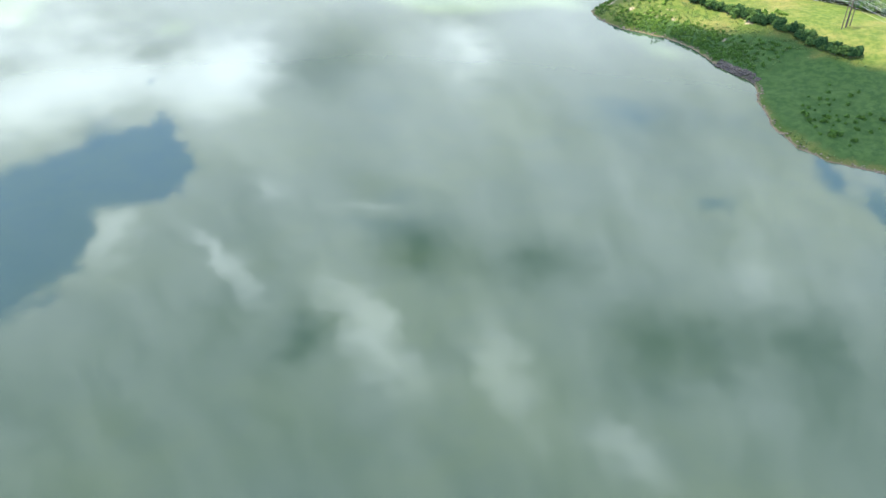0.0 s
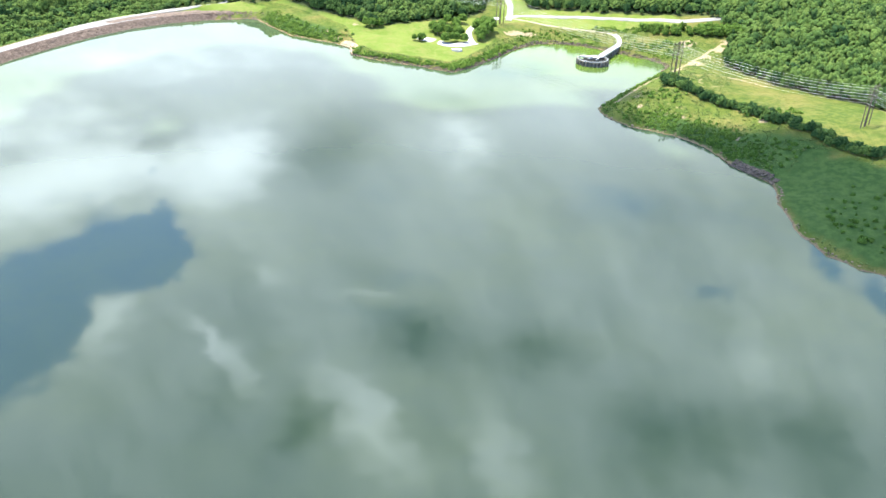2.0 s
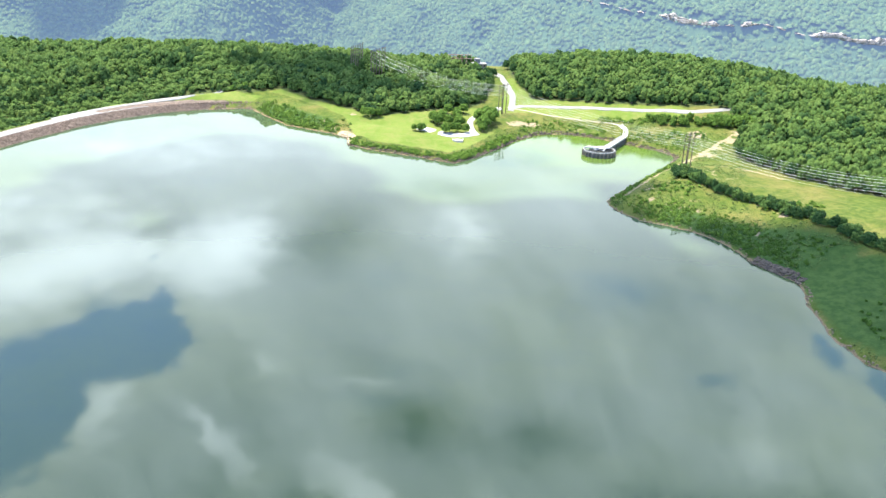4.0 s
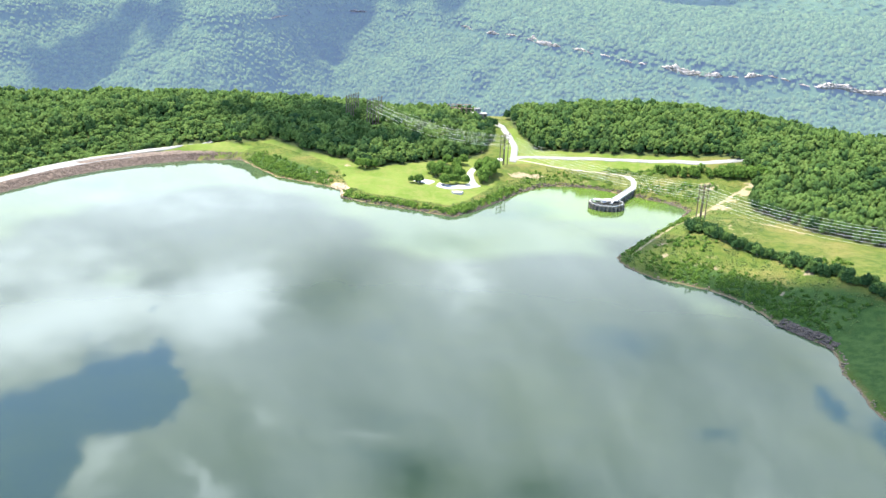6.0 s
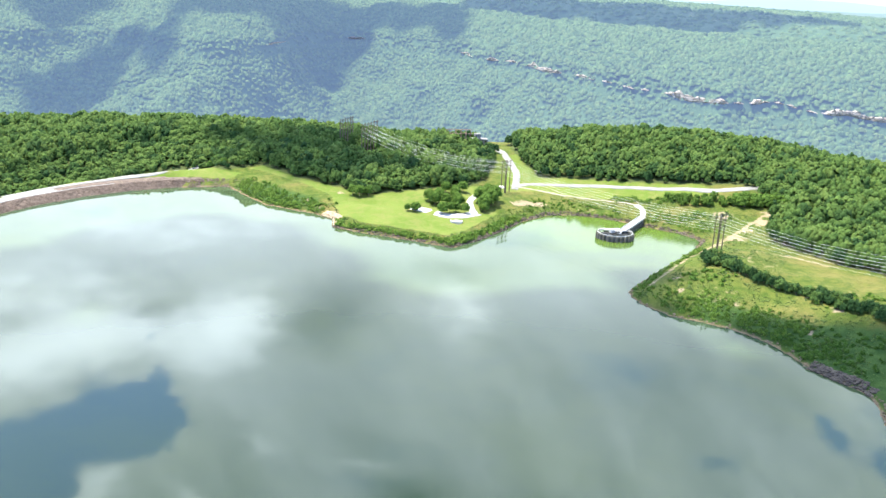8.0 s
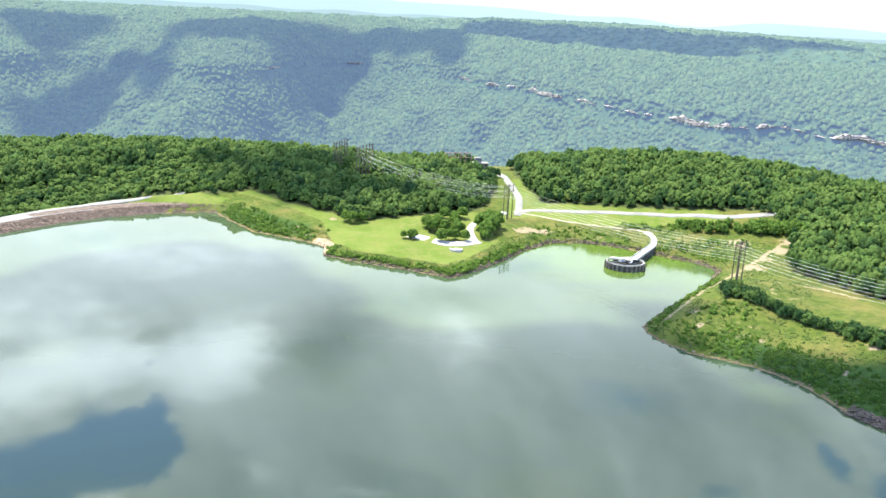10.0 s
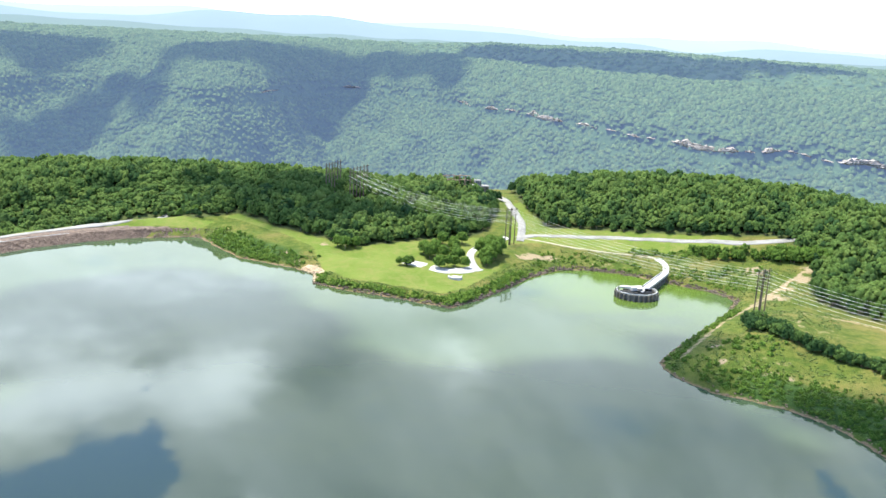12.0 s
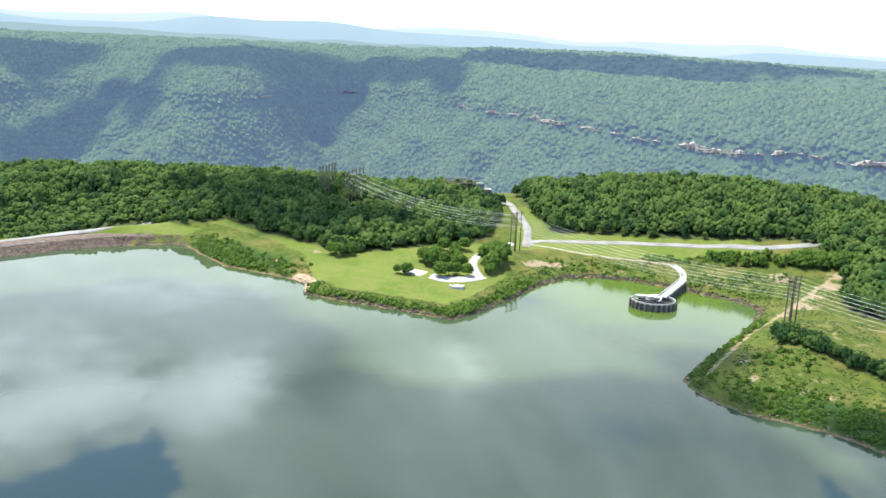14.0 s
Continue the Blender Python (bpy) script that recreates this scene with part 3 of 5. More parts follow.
# ---- ground: one sheet out to the gorge and the horizon ----
WOOD_LEFT = [(-800, 500), (-400, 690), (-372, 770), (-345, 818), (-322, 842), (-306, 862), (-281, 884), (-249, 913), (-229, 929), (-212, 936), (-196, 930), (-181, 924), (-173, 927), (-150, 934), (-124, 912), (-101, 893), (-75, 878),
             (-57, 860), (-40, 862), (-13, 872), (34, 892), (46, 912), (54, 940), (60, 990), (50, 1022), (44, 1250), (-800, 1250)]
WOOD_RIGHT = [(76, 1250), (78, 1010), (86, 965), (94, 932), (142, 922), (200, 903), (224, 893), (258, 880), (272, 838), (252, 800), (244, 765), (252, 735), (270, 702),
              (302, 668), (332, 632), (385, 540), (900, 300), (900, 1250)]
LAWN = [(-160, 926), (-150, 933), (-124, 910), (-101, 891), (-75, 875), (-57, 857), (-42, 862), (-5, 872), (34, 890), (60, 900), (62, 880), (45, 855), (52, 825), (38, 800), (27, 779), (13, 764), (-16, 776), (-50, 790),
        (-66, 808), (-74, 830), (-80, 855), (-99, 877), (-122, 898), (-147, 921)]
LAWN_DAM = [(-172, 905), (-164, 918), (-181, 922), (-196, 928), (-212, 934), (-229, 927), (-249, 910), (-281, 881), (-304, 852), (-292, 848), (-268, 862), (-240, 890), (-205, 905)]
LAWN_ROAD = [(62, 890), (72, 990), (92, 1010), (98, 930), (142, 922), (225, 893), (240, 870), (180, 874), (140, 880), (95, 894)]
LANE = [(134, 668), (157, 702), (174, 727), (191, 748), (215, 778), (240, 806), (262, 824)]
CUT = [(208, 739), (226, 731), (246, 716), (264, 698)]                   # eroded foot of the wooded slope
MARSH = [(212, 545), (206, 500), (206, 470), (225, 432), (300, 400), (420, 345), (420, 420), (330, 480), (262, 548), (238, 560)]

fx = np.concatenate([np.linspace(-4900, -620, 30)[:-1], np.linspace(-620, -420, 30)[:-1], np.linspace(-420, 420, 256), np.linspace(420, 700, 36)[1:], np.linspace(700, 4900, 30)[1:]])
fy = np.concatenate([np.linspace(-4900, -400, 20)[:-1], np.linspace(-400, 380, 40)[:-1], np.linspace(380, 1120, 230), np.linspace(1120, 1900, 40)[1:], np.linspace(1900, 4900, 16)[1:]])
gx, gy = np.meshgrid(fx, fy)
gz = height(gx, gy)
nx, ny = len(fx), len(fy)
idx = np.arange(nx * ny).reshape(ny, nx)
quads = np.stack([idx[:-1, :-1], idx[:-1, 1:], idx[1:, 1:], idx[1:, :-1]], -1).reshape(-1, 4)
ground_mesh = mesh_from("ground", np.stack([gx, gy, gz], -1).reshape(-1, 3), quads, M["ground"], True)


def soft_area(x, y, poly, width):
    d = distance_to(x, y, poly, True)
    return np.clip(np.where(inside(x, y, poly), d, -d) / width * 0.5 + 0.5, 0, 1)


def zone(name, values):
    at = ground_mesh.attributes.new(name, "FLOAT", "POINT")
    at.data.foreach_set("value", np.asarray(values, np.float32).ravel())


g_shore = shore_distance(gx, gy)
zone("shore", np.clip((4.2 - g_shore) / 6.0, 0, 1))
zone("lawn", np.maximum.reduce([soft_area(gx, gy, a, 5.0) for a in (LAWN, LAWN_DAM, LAWN_ROAD)]))
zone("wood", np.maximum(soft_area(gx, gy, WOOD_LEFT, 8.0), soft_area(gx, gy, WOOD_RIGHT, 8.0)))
THICKET = [(146, 624), (160, 650), (186, 634), (214, 606), (240, 590), (262, 560), (212, 540), (196, 556), (186, 590), (166, 616)]
THICKET_DAM = [(-168, 890), (-160, 902), (-136, 880), (-110, 862), (-86, 846), (-82, 822), (-110, 834), (-131, 844), (-152, 868)]
zone("marsh", np.maximum.reduce([soft_area(gx, gy, MARSH, 10.0), 0.85 * soft_area(gx, gy, THICKET, 10.0), 0.8 * soft_area(gx, gy, THICKET_DAM, 8.0)]))
bare = np.clip((3.8 - distance_to(gx, gy, LANE)) / 3.2, 0, 1) * 0.66
bare = np.maximum(bare, np.clip((4.4 - distance_to(gx, gy, CUT)) / 3.4, 0, 1) * 0.7)
for cx, cy, r in ((-74, 816, 9), (-88, 826, 7), (-73, 863, 6), (222, 779, 15), (228, 829, 14), (251, 808, 11), (262, 824, 9), (236, 795, 9), (206, 764, 8), (70, 853, 10), (80, 860, 15), (90, 862, 9), (153, 675, 6), (262, 818, 9), (150, 655, 4), (178, 640, 4), (228, 618, 7), (205, 600, 5), (-98, 842, 6), (196, 560, 4)):
    bare = np.maximum(bare, np.clip(1.15 - np.hypot(gx - cx, gy - cy) / r, 0, 1) * 0.8)
for cx, cy, r in ((200, 690, 40), (170, 650, 30), (230, 640, 40), (130, 862, 40), (190, 850, 34)):
    bare = np.maximum(bare, np.clip(1.4 - np.hypot(gx - cx, 1.4 * (gy - cy)) / r, 0, 1) * 0.38)
zone("bare", bare)
ground = tagged(new("ground", ground_mesh), "grassy and wooded plateau ground around the lake", "ground", kind="structure")

# ---- water ----
def outset(pts, by):
    p = np.array(pts, float)
    t = np.roll(p, -1, 0) - np.roll(p, 1, 0)
    n = np.stack([-t[:, 1], t[:, 0]], -1) / np.linalg.norm(t, axis=1)[:, None]
    return p + n * by


bm = bmesh.new()
bm.faces.new([bm.verts.new((x, y, 0.0)) for x, y in outset(LAKE, 3.0)])
bmesh.ops.triangulate(bm, faces=bm.faces[:])
bmesh.ops.recalc_face_normals(bm, faces=bm.faces[:])
if sum(f.normal.z for f in bm.faces) < 0:
    bmesh.ops.reverse_faces(bm, faces=bm.faces[:])
water_mesh = bpy.data.meshes.new("water")
bm.to_mesh(water_mesh), bm.free()
water_mesh.materials.append(M["water"])
water = tagged(new("water", water_mesh), "calm murky green reservoir water mirroring clouds", "water", kind="structure")


# ---- far side of the gorge and the hills beyond ----
hx, hy = np.meshgrid(np.linspace(-2600, 2400, 320), np.linspace(1150, 3900, 190))
hz = far_height(hx, hy)
hi = np.arange(hx.size).reshape(hx.shape)
hq = np.stack([hi[:-1, :-1], hi[:-1, 1:], hi[1:, 1:], hi[1:, :-1]], -1).reshape(-1, 4)
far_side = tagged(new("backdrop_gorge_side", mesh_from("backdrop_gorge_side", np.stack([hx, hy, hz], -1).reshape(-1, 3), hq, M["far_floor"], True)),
                  "wooded far side of the river gorge, haze painted as glow", "mountain", kind="structure")


# hills that glow in a pale blue, painted in place of the air's haze
def mat_haze_glow(name, colour, glow):
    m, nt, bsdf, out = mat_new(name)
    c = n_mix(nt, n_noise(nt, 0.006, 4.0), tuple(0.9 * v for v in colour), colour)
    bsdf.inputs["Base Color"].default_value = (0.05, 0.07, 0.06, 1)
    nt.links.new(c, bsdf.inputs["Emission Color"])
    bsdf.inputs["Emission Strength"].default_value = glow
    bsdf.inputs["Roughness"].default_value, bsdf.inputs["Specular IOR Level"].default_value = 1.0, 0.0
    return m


def mat_cloud():
    m, nt, bsdf, out = mat_new("cloud_vapour")
    c = n_mix(nt, n_noise(nt, 0.006, 5.0), (0.80, 0.82, 0.85), (0.95, 0.95, 0.95))
    nt.links.new(c, bsdf.inputs["Base Color"])
    bsdf.inputs["Roughness"].default_value, bsdf.inputs["Specular IOR Level"].default_value = 1.0, 0.0
    tr, mix = nt.nodes.new("ShaderNodeBsdfTranslucent"), nt.nodes.new("ShaderNodeMixShader")
    nt.links.new(c, tr.inputs["Color"])
    mix.inputs[0].default_value = 0.5
    nt.links.new(bsdf.outputs[0], mix.inputs[1]), nt.links.new(tr.outputs[0], mix.inputs[2]), nt.links.new(mix.outputs[0], out.inputs[0])
    return m


M["cloud"] = mat_cloud()
# haze colour emitted by each ridge, paler the farther it stands
M["hill_near"] = mat_haze_glow("hazy_plateau", (0.15, 0.21, 0.26), 1.0)
M["hill_mid"] = mat_haze_glow("hazy_hills", (0.25, 0.33, 0.44), 1.0)
M["hill_far"] = mat_haze_glow("haze_glow_hills", (0.38, 0.44, 0.51), 1.0)

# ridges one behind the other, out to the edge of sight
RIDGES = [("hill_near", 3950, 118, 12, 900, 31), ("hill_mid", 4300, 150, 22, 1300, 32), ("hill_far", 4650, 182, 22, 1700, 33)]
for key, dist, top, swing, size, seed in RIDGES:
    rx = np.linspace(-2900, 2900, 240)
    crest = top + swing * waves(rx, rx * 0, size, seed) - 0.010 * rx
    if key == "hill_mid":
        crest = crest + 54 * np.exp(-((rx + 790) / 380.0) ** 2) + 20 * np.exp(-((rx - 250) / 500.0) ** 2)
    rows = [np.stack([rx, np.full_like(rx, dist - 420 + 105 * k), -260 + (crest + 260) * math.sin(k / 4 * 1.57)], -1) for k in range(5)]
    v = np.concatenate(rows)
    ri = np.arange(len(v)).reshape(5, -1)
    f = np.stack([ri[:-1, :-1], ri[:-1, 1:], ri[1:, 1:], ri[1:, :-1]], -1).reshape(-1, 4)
    tagged(new("backdrop_hills", mesh_from("backdrop_hills", v, f, M[key], True)), "wooded hills on the horizon, pale blue haze painted as glow", "hills", kind="structure")

# bands of bare rock in the gorge side
rng = np.random.RandomState(21)
CLIFFS = [(60, 92, 16), (166, 190, 16), (290, 318, 14), (360, 378, 14), (514, 534, 14), (582, 594, 14), (622, 634, 14), (120, 150, 20), (205, 265, 24), (330, 345, 16), (390, 402, 16), (425, 505, 26), (545, 575, 20), (598, 612, 18), (640, 800, 22), (815, 860, 20), (-270, -215, 16), (-430, -400, 12)]
glx, gly = np.array([p[0] for p in GORGE], float), np.array([p[1] for p in GORGE], float)
for x0, x1, tall in CLIFFS:
    xs = np.arange(x0, x1 + 1, 3.0)
    near_lip = np.interp(xs, glx, gly)
    ys = near_lip[:, None] + np.linspace(-260, 260, 400)[None]
    slope = far_height(np.repeat(xs[:, None], 400, 1), ys)
    foot = -16 + 5 * waves(xs, xs * 0, 130, 71)
    y = ys[np.arange(len(xs)), np.argmax(slope > foot[:, None], axis=1)]
    crag = tall * (0.27 + 0.13 * waves(xs, xs * 0, 37, 72) + 0.07 * rng.uniform(-1, 1, len(xs))) * np.clip(np.minimum(xs - x0, x1 - xs) / 12, 0.1, 1)
    rows = []
    for up, out in ((-0.35, -3.0), (0.0, -4.2), (0.33, -4.6), (0.36, -3.2), (0.68, -3.6), (0.72, -2.2), (1.0, -2.6), (1.02, 9.0)):
        rows.append(np.stack([xs + rng.uniform(-0.9, 0.9, len(xs)), y + out - 2.0 + 1.5 * waves(xs, xs * 0, 16, 73) + rng.uniform(-0.5, 0.5, len(xs)), foot + 5.0 + np.maximum(crag, 0.8) * up], -1))
    v = np.concatenate(rows)
    ri = np.arange(len(v)).reshape(len(rows), -1)
    f = np.stack([ri[:-1, :-1], ri[:-1, 1:], ri[1:, 1:], ri[1:, :-1]], -1).reshape(-1, 4)
    tagged(new("cliff", mesh_from("cliff", v, f, M["cliff"])), "bare pale sandstone cliff band in the wooded slope", "cliff", kind="structure")

# the woods on the gorge side
rng = np.random.RandomState(22)
tx, ty = np.meshgrid(np.arange(-1750, 1500, 8.0), np.arange(1330, 3700, 8.0))
tx, ty = (tx + rng.uniform(-4.2, 4.2, tx.shape)).ravel(), (ty + rng.uniform(-4.2, 4.2, ty.shape)).ravel()
lipy = np.interp(tx, glx, gly)
seen = (np.abs(tx) < 0.56 * (ty - 100)) & (ty > lipy - 560) & (rng.uniform(size=tx.shape) < np.interp(ty - lipy, [250, 450, 900], [1.0, 0.5, 0.2]))
tx, ty = tx[seen], ty[seen]
tz = far_height(tx, ty)
size = rng.uniform(7.2, 13.0, len(tx)) * np.interp(ty - np.interp(tx, glx, gly), [300, 800], [1.0, 1.5])
places = np.stack([tx, ty, tz - 2.0, size, rng.uniform(4.2, 9.4, len(tx))], -1)
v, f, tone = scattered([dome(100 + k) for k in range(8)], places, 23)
hazed_gorge_woods = mesh_from("backdrop_gorge_woods", v, f, M["leaf_far"], True)
toned(hazed_gorge_woods, tone)
tagged(new("backdrop_gorge_woods", hazed_gorge_woods), "dense green woods on the far gorge side, haze painted as glow", "woods", kind="stuff")

# ---- clouds overhead: they shade the gorge side and the near water ----
def cloud(spots, seed, base=6000.0, per=9):
    """A flat-bottomed heap of cloud whose shade falls on the given places: x, y, z, half-widths."""
    rng = np.random.RandomState(seed)
    centre = Vector(spots[0][:3]) + SUN_TO * ((base - spots[0][2]) / SUN_TO.z)
    pieces = []
    for x, y, z, rx, ry in spots:
        mid = Vector((x, y, z)) + SUN_TO * ((base - z) / SUN_TO.z) - centre
        for k in range(per):
            a, r = rng.uniform(0, 6.283), math.sqrt(rng.uniform(0, 1)) * (k > 0)
            v, f = lump(1, seed * 31 + len(pieces), 0.5, 1.5)
            s = rng.uniform(0.42, 0.70) * (1.25 - 0.6 * r)
            p = np.array([mid.x + math.cos(a) * r * rx * 0.8, mid.y + math.sin(a) * r * ry * 0.8, rng.uniform(0, 50) * (1 - r)])
            pieces.append((v * np.array([s * rx, s * ry, 40 * (1.2 - r)]) + p, f))
    v, f = joined(pieces)
    ob = new("cloud", mesh_from("cloud", v, f, M["cloud"], True))
    ob.matrix_basis = pose(*centre, 0, 0, 0)
    return tagged(ob, "white fair-weather cumulus cloud drifting overhead", "cloud", "clouds in the sky", "structure")


cloud([(-20, 415, 0, 170, 170), (-170, 330, 0, 170, 170), (120, 330, 0, 90, 150), (-60, 220, 0, 170, 140), (-240, 390, 0, 110, 110), (-70, 570, 0, 120, 95), (60, 560, 0, 110, 90), (120, 470, 0, 80, 120),
       (-130, 540, 0, 60, 60), (-62, 640, 0, 56, 40), (15, 630, 0, 58, 38), (88, 642, 0, 58, 38), (136, 690, 0, 30, 26), (-330, 300, 0, 110, 170), (105, 590, 0, 42, 55), (-80, 640, 0, 45, 40)], 1, 3000.0, 12)
cloud([(-90, 80, 0, 200, 150), (110, 150, 0, 130, 150), (20, 290, 0, 120, 120), (210, 330, 0, 80, 130), (200, 230, 0, 90, 120), (170, 470, 0, 60, 90), (20, 180, 0, 90, 90), (-140, 690, 0, 70, 55),
       (-225, 650, 0, 60, 70), (-235, 540, 0, 70, 80), (-210, 740, 0, 40, 45), (-122, 755, 0, 42, 40), (-165, 778, 0, 42, 38), (-72, 702, 0, 34, 38)], 2, 3000.0, 12)
cloud([(184, 604, 3, 22, 24), (205, 580, 4, 28, 30), (226, 584, 5, 20, 24), (240, 548, 5, 30, 30), (210, 536, 3, 30, 30), (270, 508, 5, 36, 38), (228, 496, 3, 46, 46), (304, 476, 5, 48, 44), (335, 436, 5, 70, 60), (222, 446, 3, 44, 44), (285, 430, 4, 60, 50)], 8, 3000.0, 12)
cloud([(-1020, 2597, 86, 105, 131), (-942, 2690, 89, 54, 76), (-1000, 2455, 49, 47, 45), (-959, 2419, 17, 14, 20), (-658, 2529, 64, 46, 167), (-678, 2391, 28, 60, 143),
       (-772, 2466, -20, 59, 60), (-822, 2397, -57, 65, 94), (-846, 2262, -90, 74, 79), (-890, 2190, -115, 60, 79), (-772, 2296, -87, 38, 80), (-842, 2187, -137, 73, 29)], 4, 6000.0, 14)
cloud([(-655, 2618, 87, 68, 88), (-557, 2635, 101, 75, 168), (-481, 2766, 98, 85, 168), (-392, 2785, 68, 85, 137), (-301, 2950, 43, 98, 106), (-183, 2928, 41, 82, 122),
       (-362, 2697, -10, 71, 58), (-272, 2844, -31, 87, 73), (-316, 2693, -80, 61, 27), (-353, 2541, -89, 23, 32), (-82, 2834, 61, 68, 109), (-392, 2523, -39, 20, 24),
       (-150, 2990, 60, 80, 110), (-250, 2790, 0, 60, 70)], 5, 6000.0, 14)
cloud([(13, 2792, 76, 79, 200), (147, 3313, 81, 105, 200), (275, 3083, 94, 98, 130), (394, 2944, 102, 94, 130), (493, 2850, 101, 82, 130), (575, 2784, 102, 90, 200),
       (659, 2689, 101, 87, 159), (738, 2649, 95, 74, 130), (834, 2719, 111, 60, 84), (904, 2660, 113, 79, 154), (1003, 2646, 111, 81, 65), (1060, 2608, 110, 43, 68),
       (60, 3000, 84, 90, 150), (210, 3180, 90, 90, 170), (330, 3020, 98, 80, 130), (450, 2890, 102, 80, 110)], 6, 6000.0, 14)
# a small one over the woods between the dam and the poles
cloud([(-172, 969, 30, 17, 26), (-134, 958, 29, 24, 30), (-93, 943, 29, 24, 34), (-58, 918, 25, 19, 22), (-102, 912, 22, 24, 20), (-28, 912, 24, 12, 16), (-140, 935, 24, 15, 14), (-110, 1000, 32, 40, 24), (-200, 1000, 32, 22, 20)], 7, 3000.0, 8)

# ---- dam ----
dam_line = fine_line([(-372, 640), (-362, 668)] + DAM[:7], 4.0)
tang = np.gradient(dam_line, axis=0)
tang /= np.linalg.norm(tang, axis=1)[:, None]
side = np.stack([-tang[:, 1], tang[:, 0]], -1)


def swept(name, line, out, profile, material, label, category, parent=None, kind="structure"):
    rows = [np.concatenate([line + out * o, np.full((len(line), 1), z)], 1) for o, z in profile]
    v = np.concatenate(rows)
    ri = np.arange(len(v)).reshape(len(rows), -1)
    f = np.stack([ri[:-1, :-1], ri[:-1, 1:], ri[1:, 1:], ri[1:, :-1]], -1).reshape(-1, 4)
    ob = new(name, mesh_from(name, v, f, material, False))
    ob.parent = parent
    return tagged(ob, label, category, kind=kind) if label else ob


dam = swept("dam", dam_line, side, [(-7, -4), (0, 0.0), (8, 4.4), (9.5, 4.9), (22, 5.0), (26, 3.6), (60, -9), (70, -12)], M["riprap"], "long curved earth dam faced with brown riprap", "dam")
bank_line = fine_line(LAKE[4:9] + [(-163, 886)], 3.0)
tb = np.gradient(bank_line, axis=0)
tb /= np.linalg.norm(tb, axis=1)[:, None]
nb = np.stack([-tb[:, 1], tb[:, 0]], -1)
swept("embankment", bank_line, nb, [(-7, -4), (0, 0.0), (5, 2.3), (10, 4.5), (13, 5.3), (16, 5.3), (20, 3.0)], M["riprap"], "brown riprap bank where the dam meets the shore", "embankment")
dam_road = swept("road", dam_line[:52], side[:52], [(11.2, 4.6), (11.3, 5.14), (20.4, 5.16), (20.5, 4.6)], M["road"], "pale asphalt road along the dam crest", "road")
parapet = swept("parapet", dam_line[:62], side[:62], [(10.4, 4.7), (10.4, 5.22), (10.9, 5.22), (10.9, 4.7)], M["concrete_pale"], "low pale concrete kerb along the dam crest", "wall")
rng = np.random.RandomState(31)
rock_shapes = [lump(0, 200 + k, 0.55, 1.2) for k in range(6)]
stones_line, stones_side, stones_tang = np.concatenate([dam_line[:56], bank_line]), np.concatenate([side[:56], nb]), np.concatenate([tang[:56], tb])
n = 4600
k = rng.randint(len(stones_line), size=n)
o = rng.uniform(-1, 9.2, n)
xy = stones_line[k] + stones_side[k] * o[:, None] + stones_tang[k] * rng.uniform(-2, 2, n)[:, None]
z = np.interp(o, [-1, 0, 8, 9.5], [-0.5, 0, 4.4, 4.9])
s = rng.uniform(0.35, 0.85, n)
v, f, _ = scattered(rock_shapes, np.concatenate([xy, z[:, None], s[:, None], s[:, None] * 0.6], 1), 32)
tagged(new("riprap", mesh_from("riprap", v, f, M["riprap"])), "loose brown riprap stones on the dam face", "rocks", kind="stuff")


# ---- roads and paved places, laid over the ground ----
def ribbon(name, pts, width, material, label, lift=0.16, category="road", smooth=3, least=-50.0):
    line = fine_line(pts, 3.0)
    for _ in range(smooth * 3):
        line[1:-1] = (line[:-2] + 2 * line[1:-1] + line[2:]) / 4
    t = np.gradient(line, axis=0)
    t /= np.linalg.norm(t, axis=1)[:, None]
    nrm = np.stack([-t[:, 1], t[:, 0]], -1)
    rows = []
    for o in (-0.5, -0.49, -0.25, 0, 0.25, 0.49, 0.5):
        p = line + nrm * o * width
        lie = np.convolve(np.pad(height(p[:, 0], p[:, 1]), 2, "edge"), np.ones(5) / 5, "valid")
        z = np.maximum(lie + 0.06, least) + (lift + 0.05 * (1 - 4 * o * o) if abs(o) < 0.5 else -0.3)
        rows.append(np.concatenate([p, z[:, None]], 1))
    v = np.concatenate(rows)
    ri = np.arange(len(v)).reshape(len(rows), -1)
    f = np.stack([ri[:-1, :-1], ri[:-1, 1:], ri[1:, 1:], ri[1:, :-1]], -1).reshape(-1, 4)
    return tagged(new(name, mesh_from(name, v, f, material, True)), label, category, kind="structure")


ribbon("road", [(380, 830), (300, 862), (236, 876), (198, 891), (142, 909), (101, 911), (76, 911), (70, 902)], 5.8, M["road"], "pale sunlit asphalt road across the meadow", 0.32)
ribbon("road", [(71, 896), (73, 908), (76, 935), (72, 972), (68, 1000), (60, 1035), (52, 1060)], 6.2, M["road"], "pale asphalt road over the crest into the woods", 0.16)
ribbon("road", [(74, 903), (98, 893), (121, 885), (139, 876), (155, 871), (167, 866)], 1.9, M["gravel"], "narrow gravel track across the meadow", 0.14)
ribbon("road", [(164.2, 828.5), (168.2, 837), (171, 847), (171, 857), (168, 866)], 4.4, M["concrete_pale"], "curved pale concrete approach to the intake bridge", 0.2, least=4.7)
ribbon("road", [(-322, 812), (-306, 838), (-293, 857), (-279, 872), (-263, 887), (-246, 900), (-228, 912), (-214, 926), (-206, 945)], 6.0, M["road"], "pale asphalt road from the dam into the woods", 0.12, least=5.12)
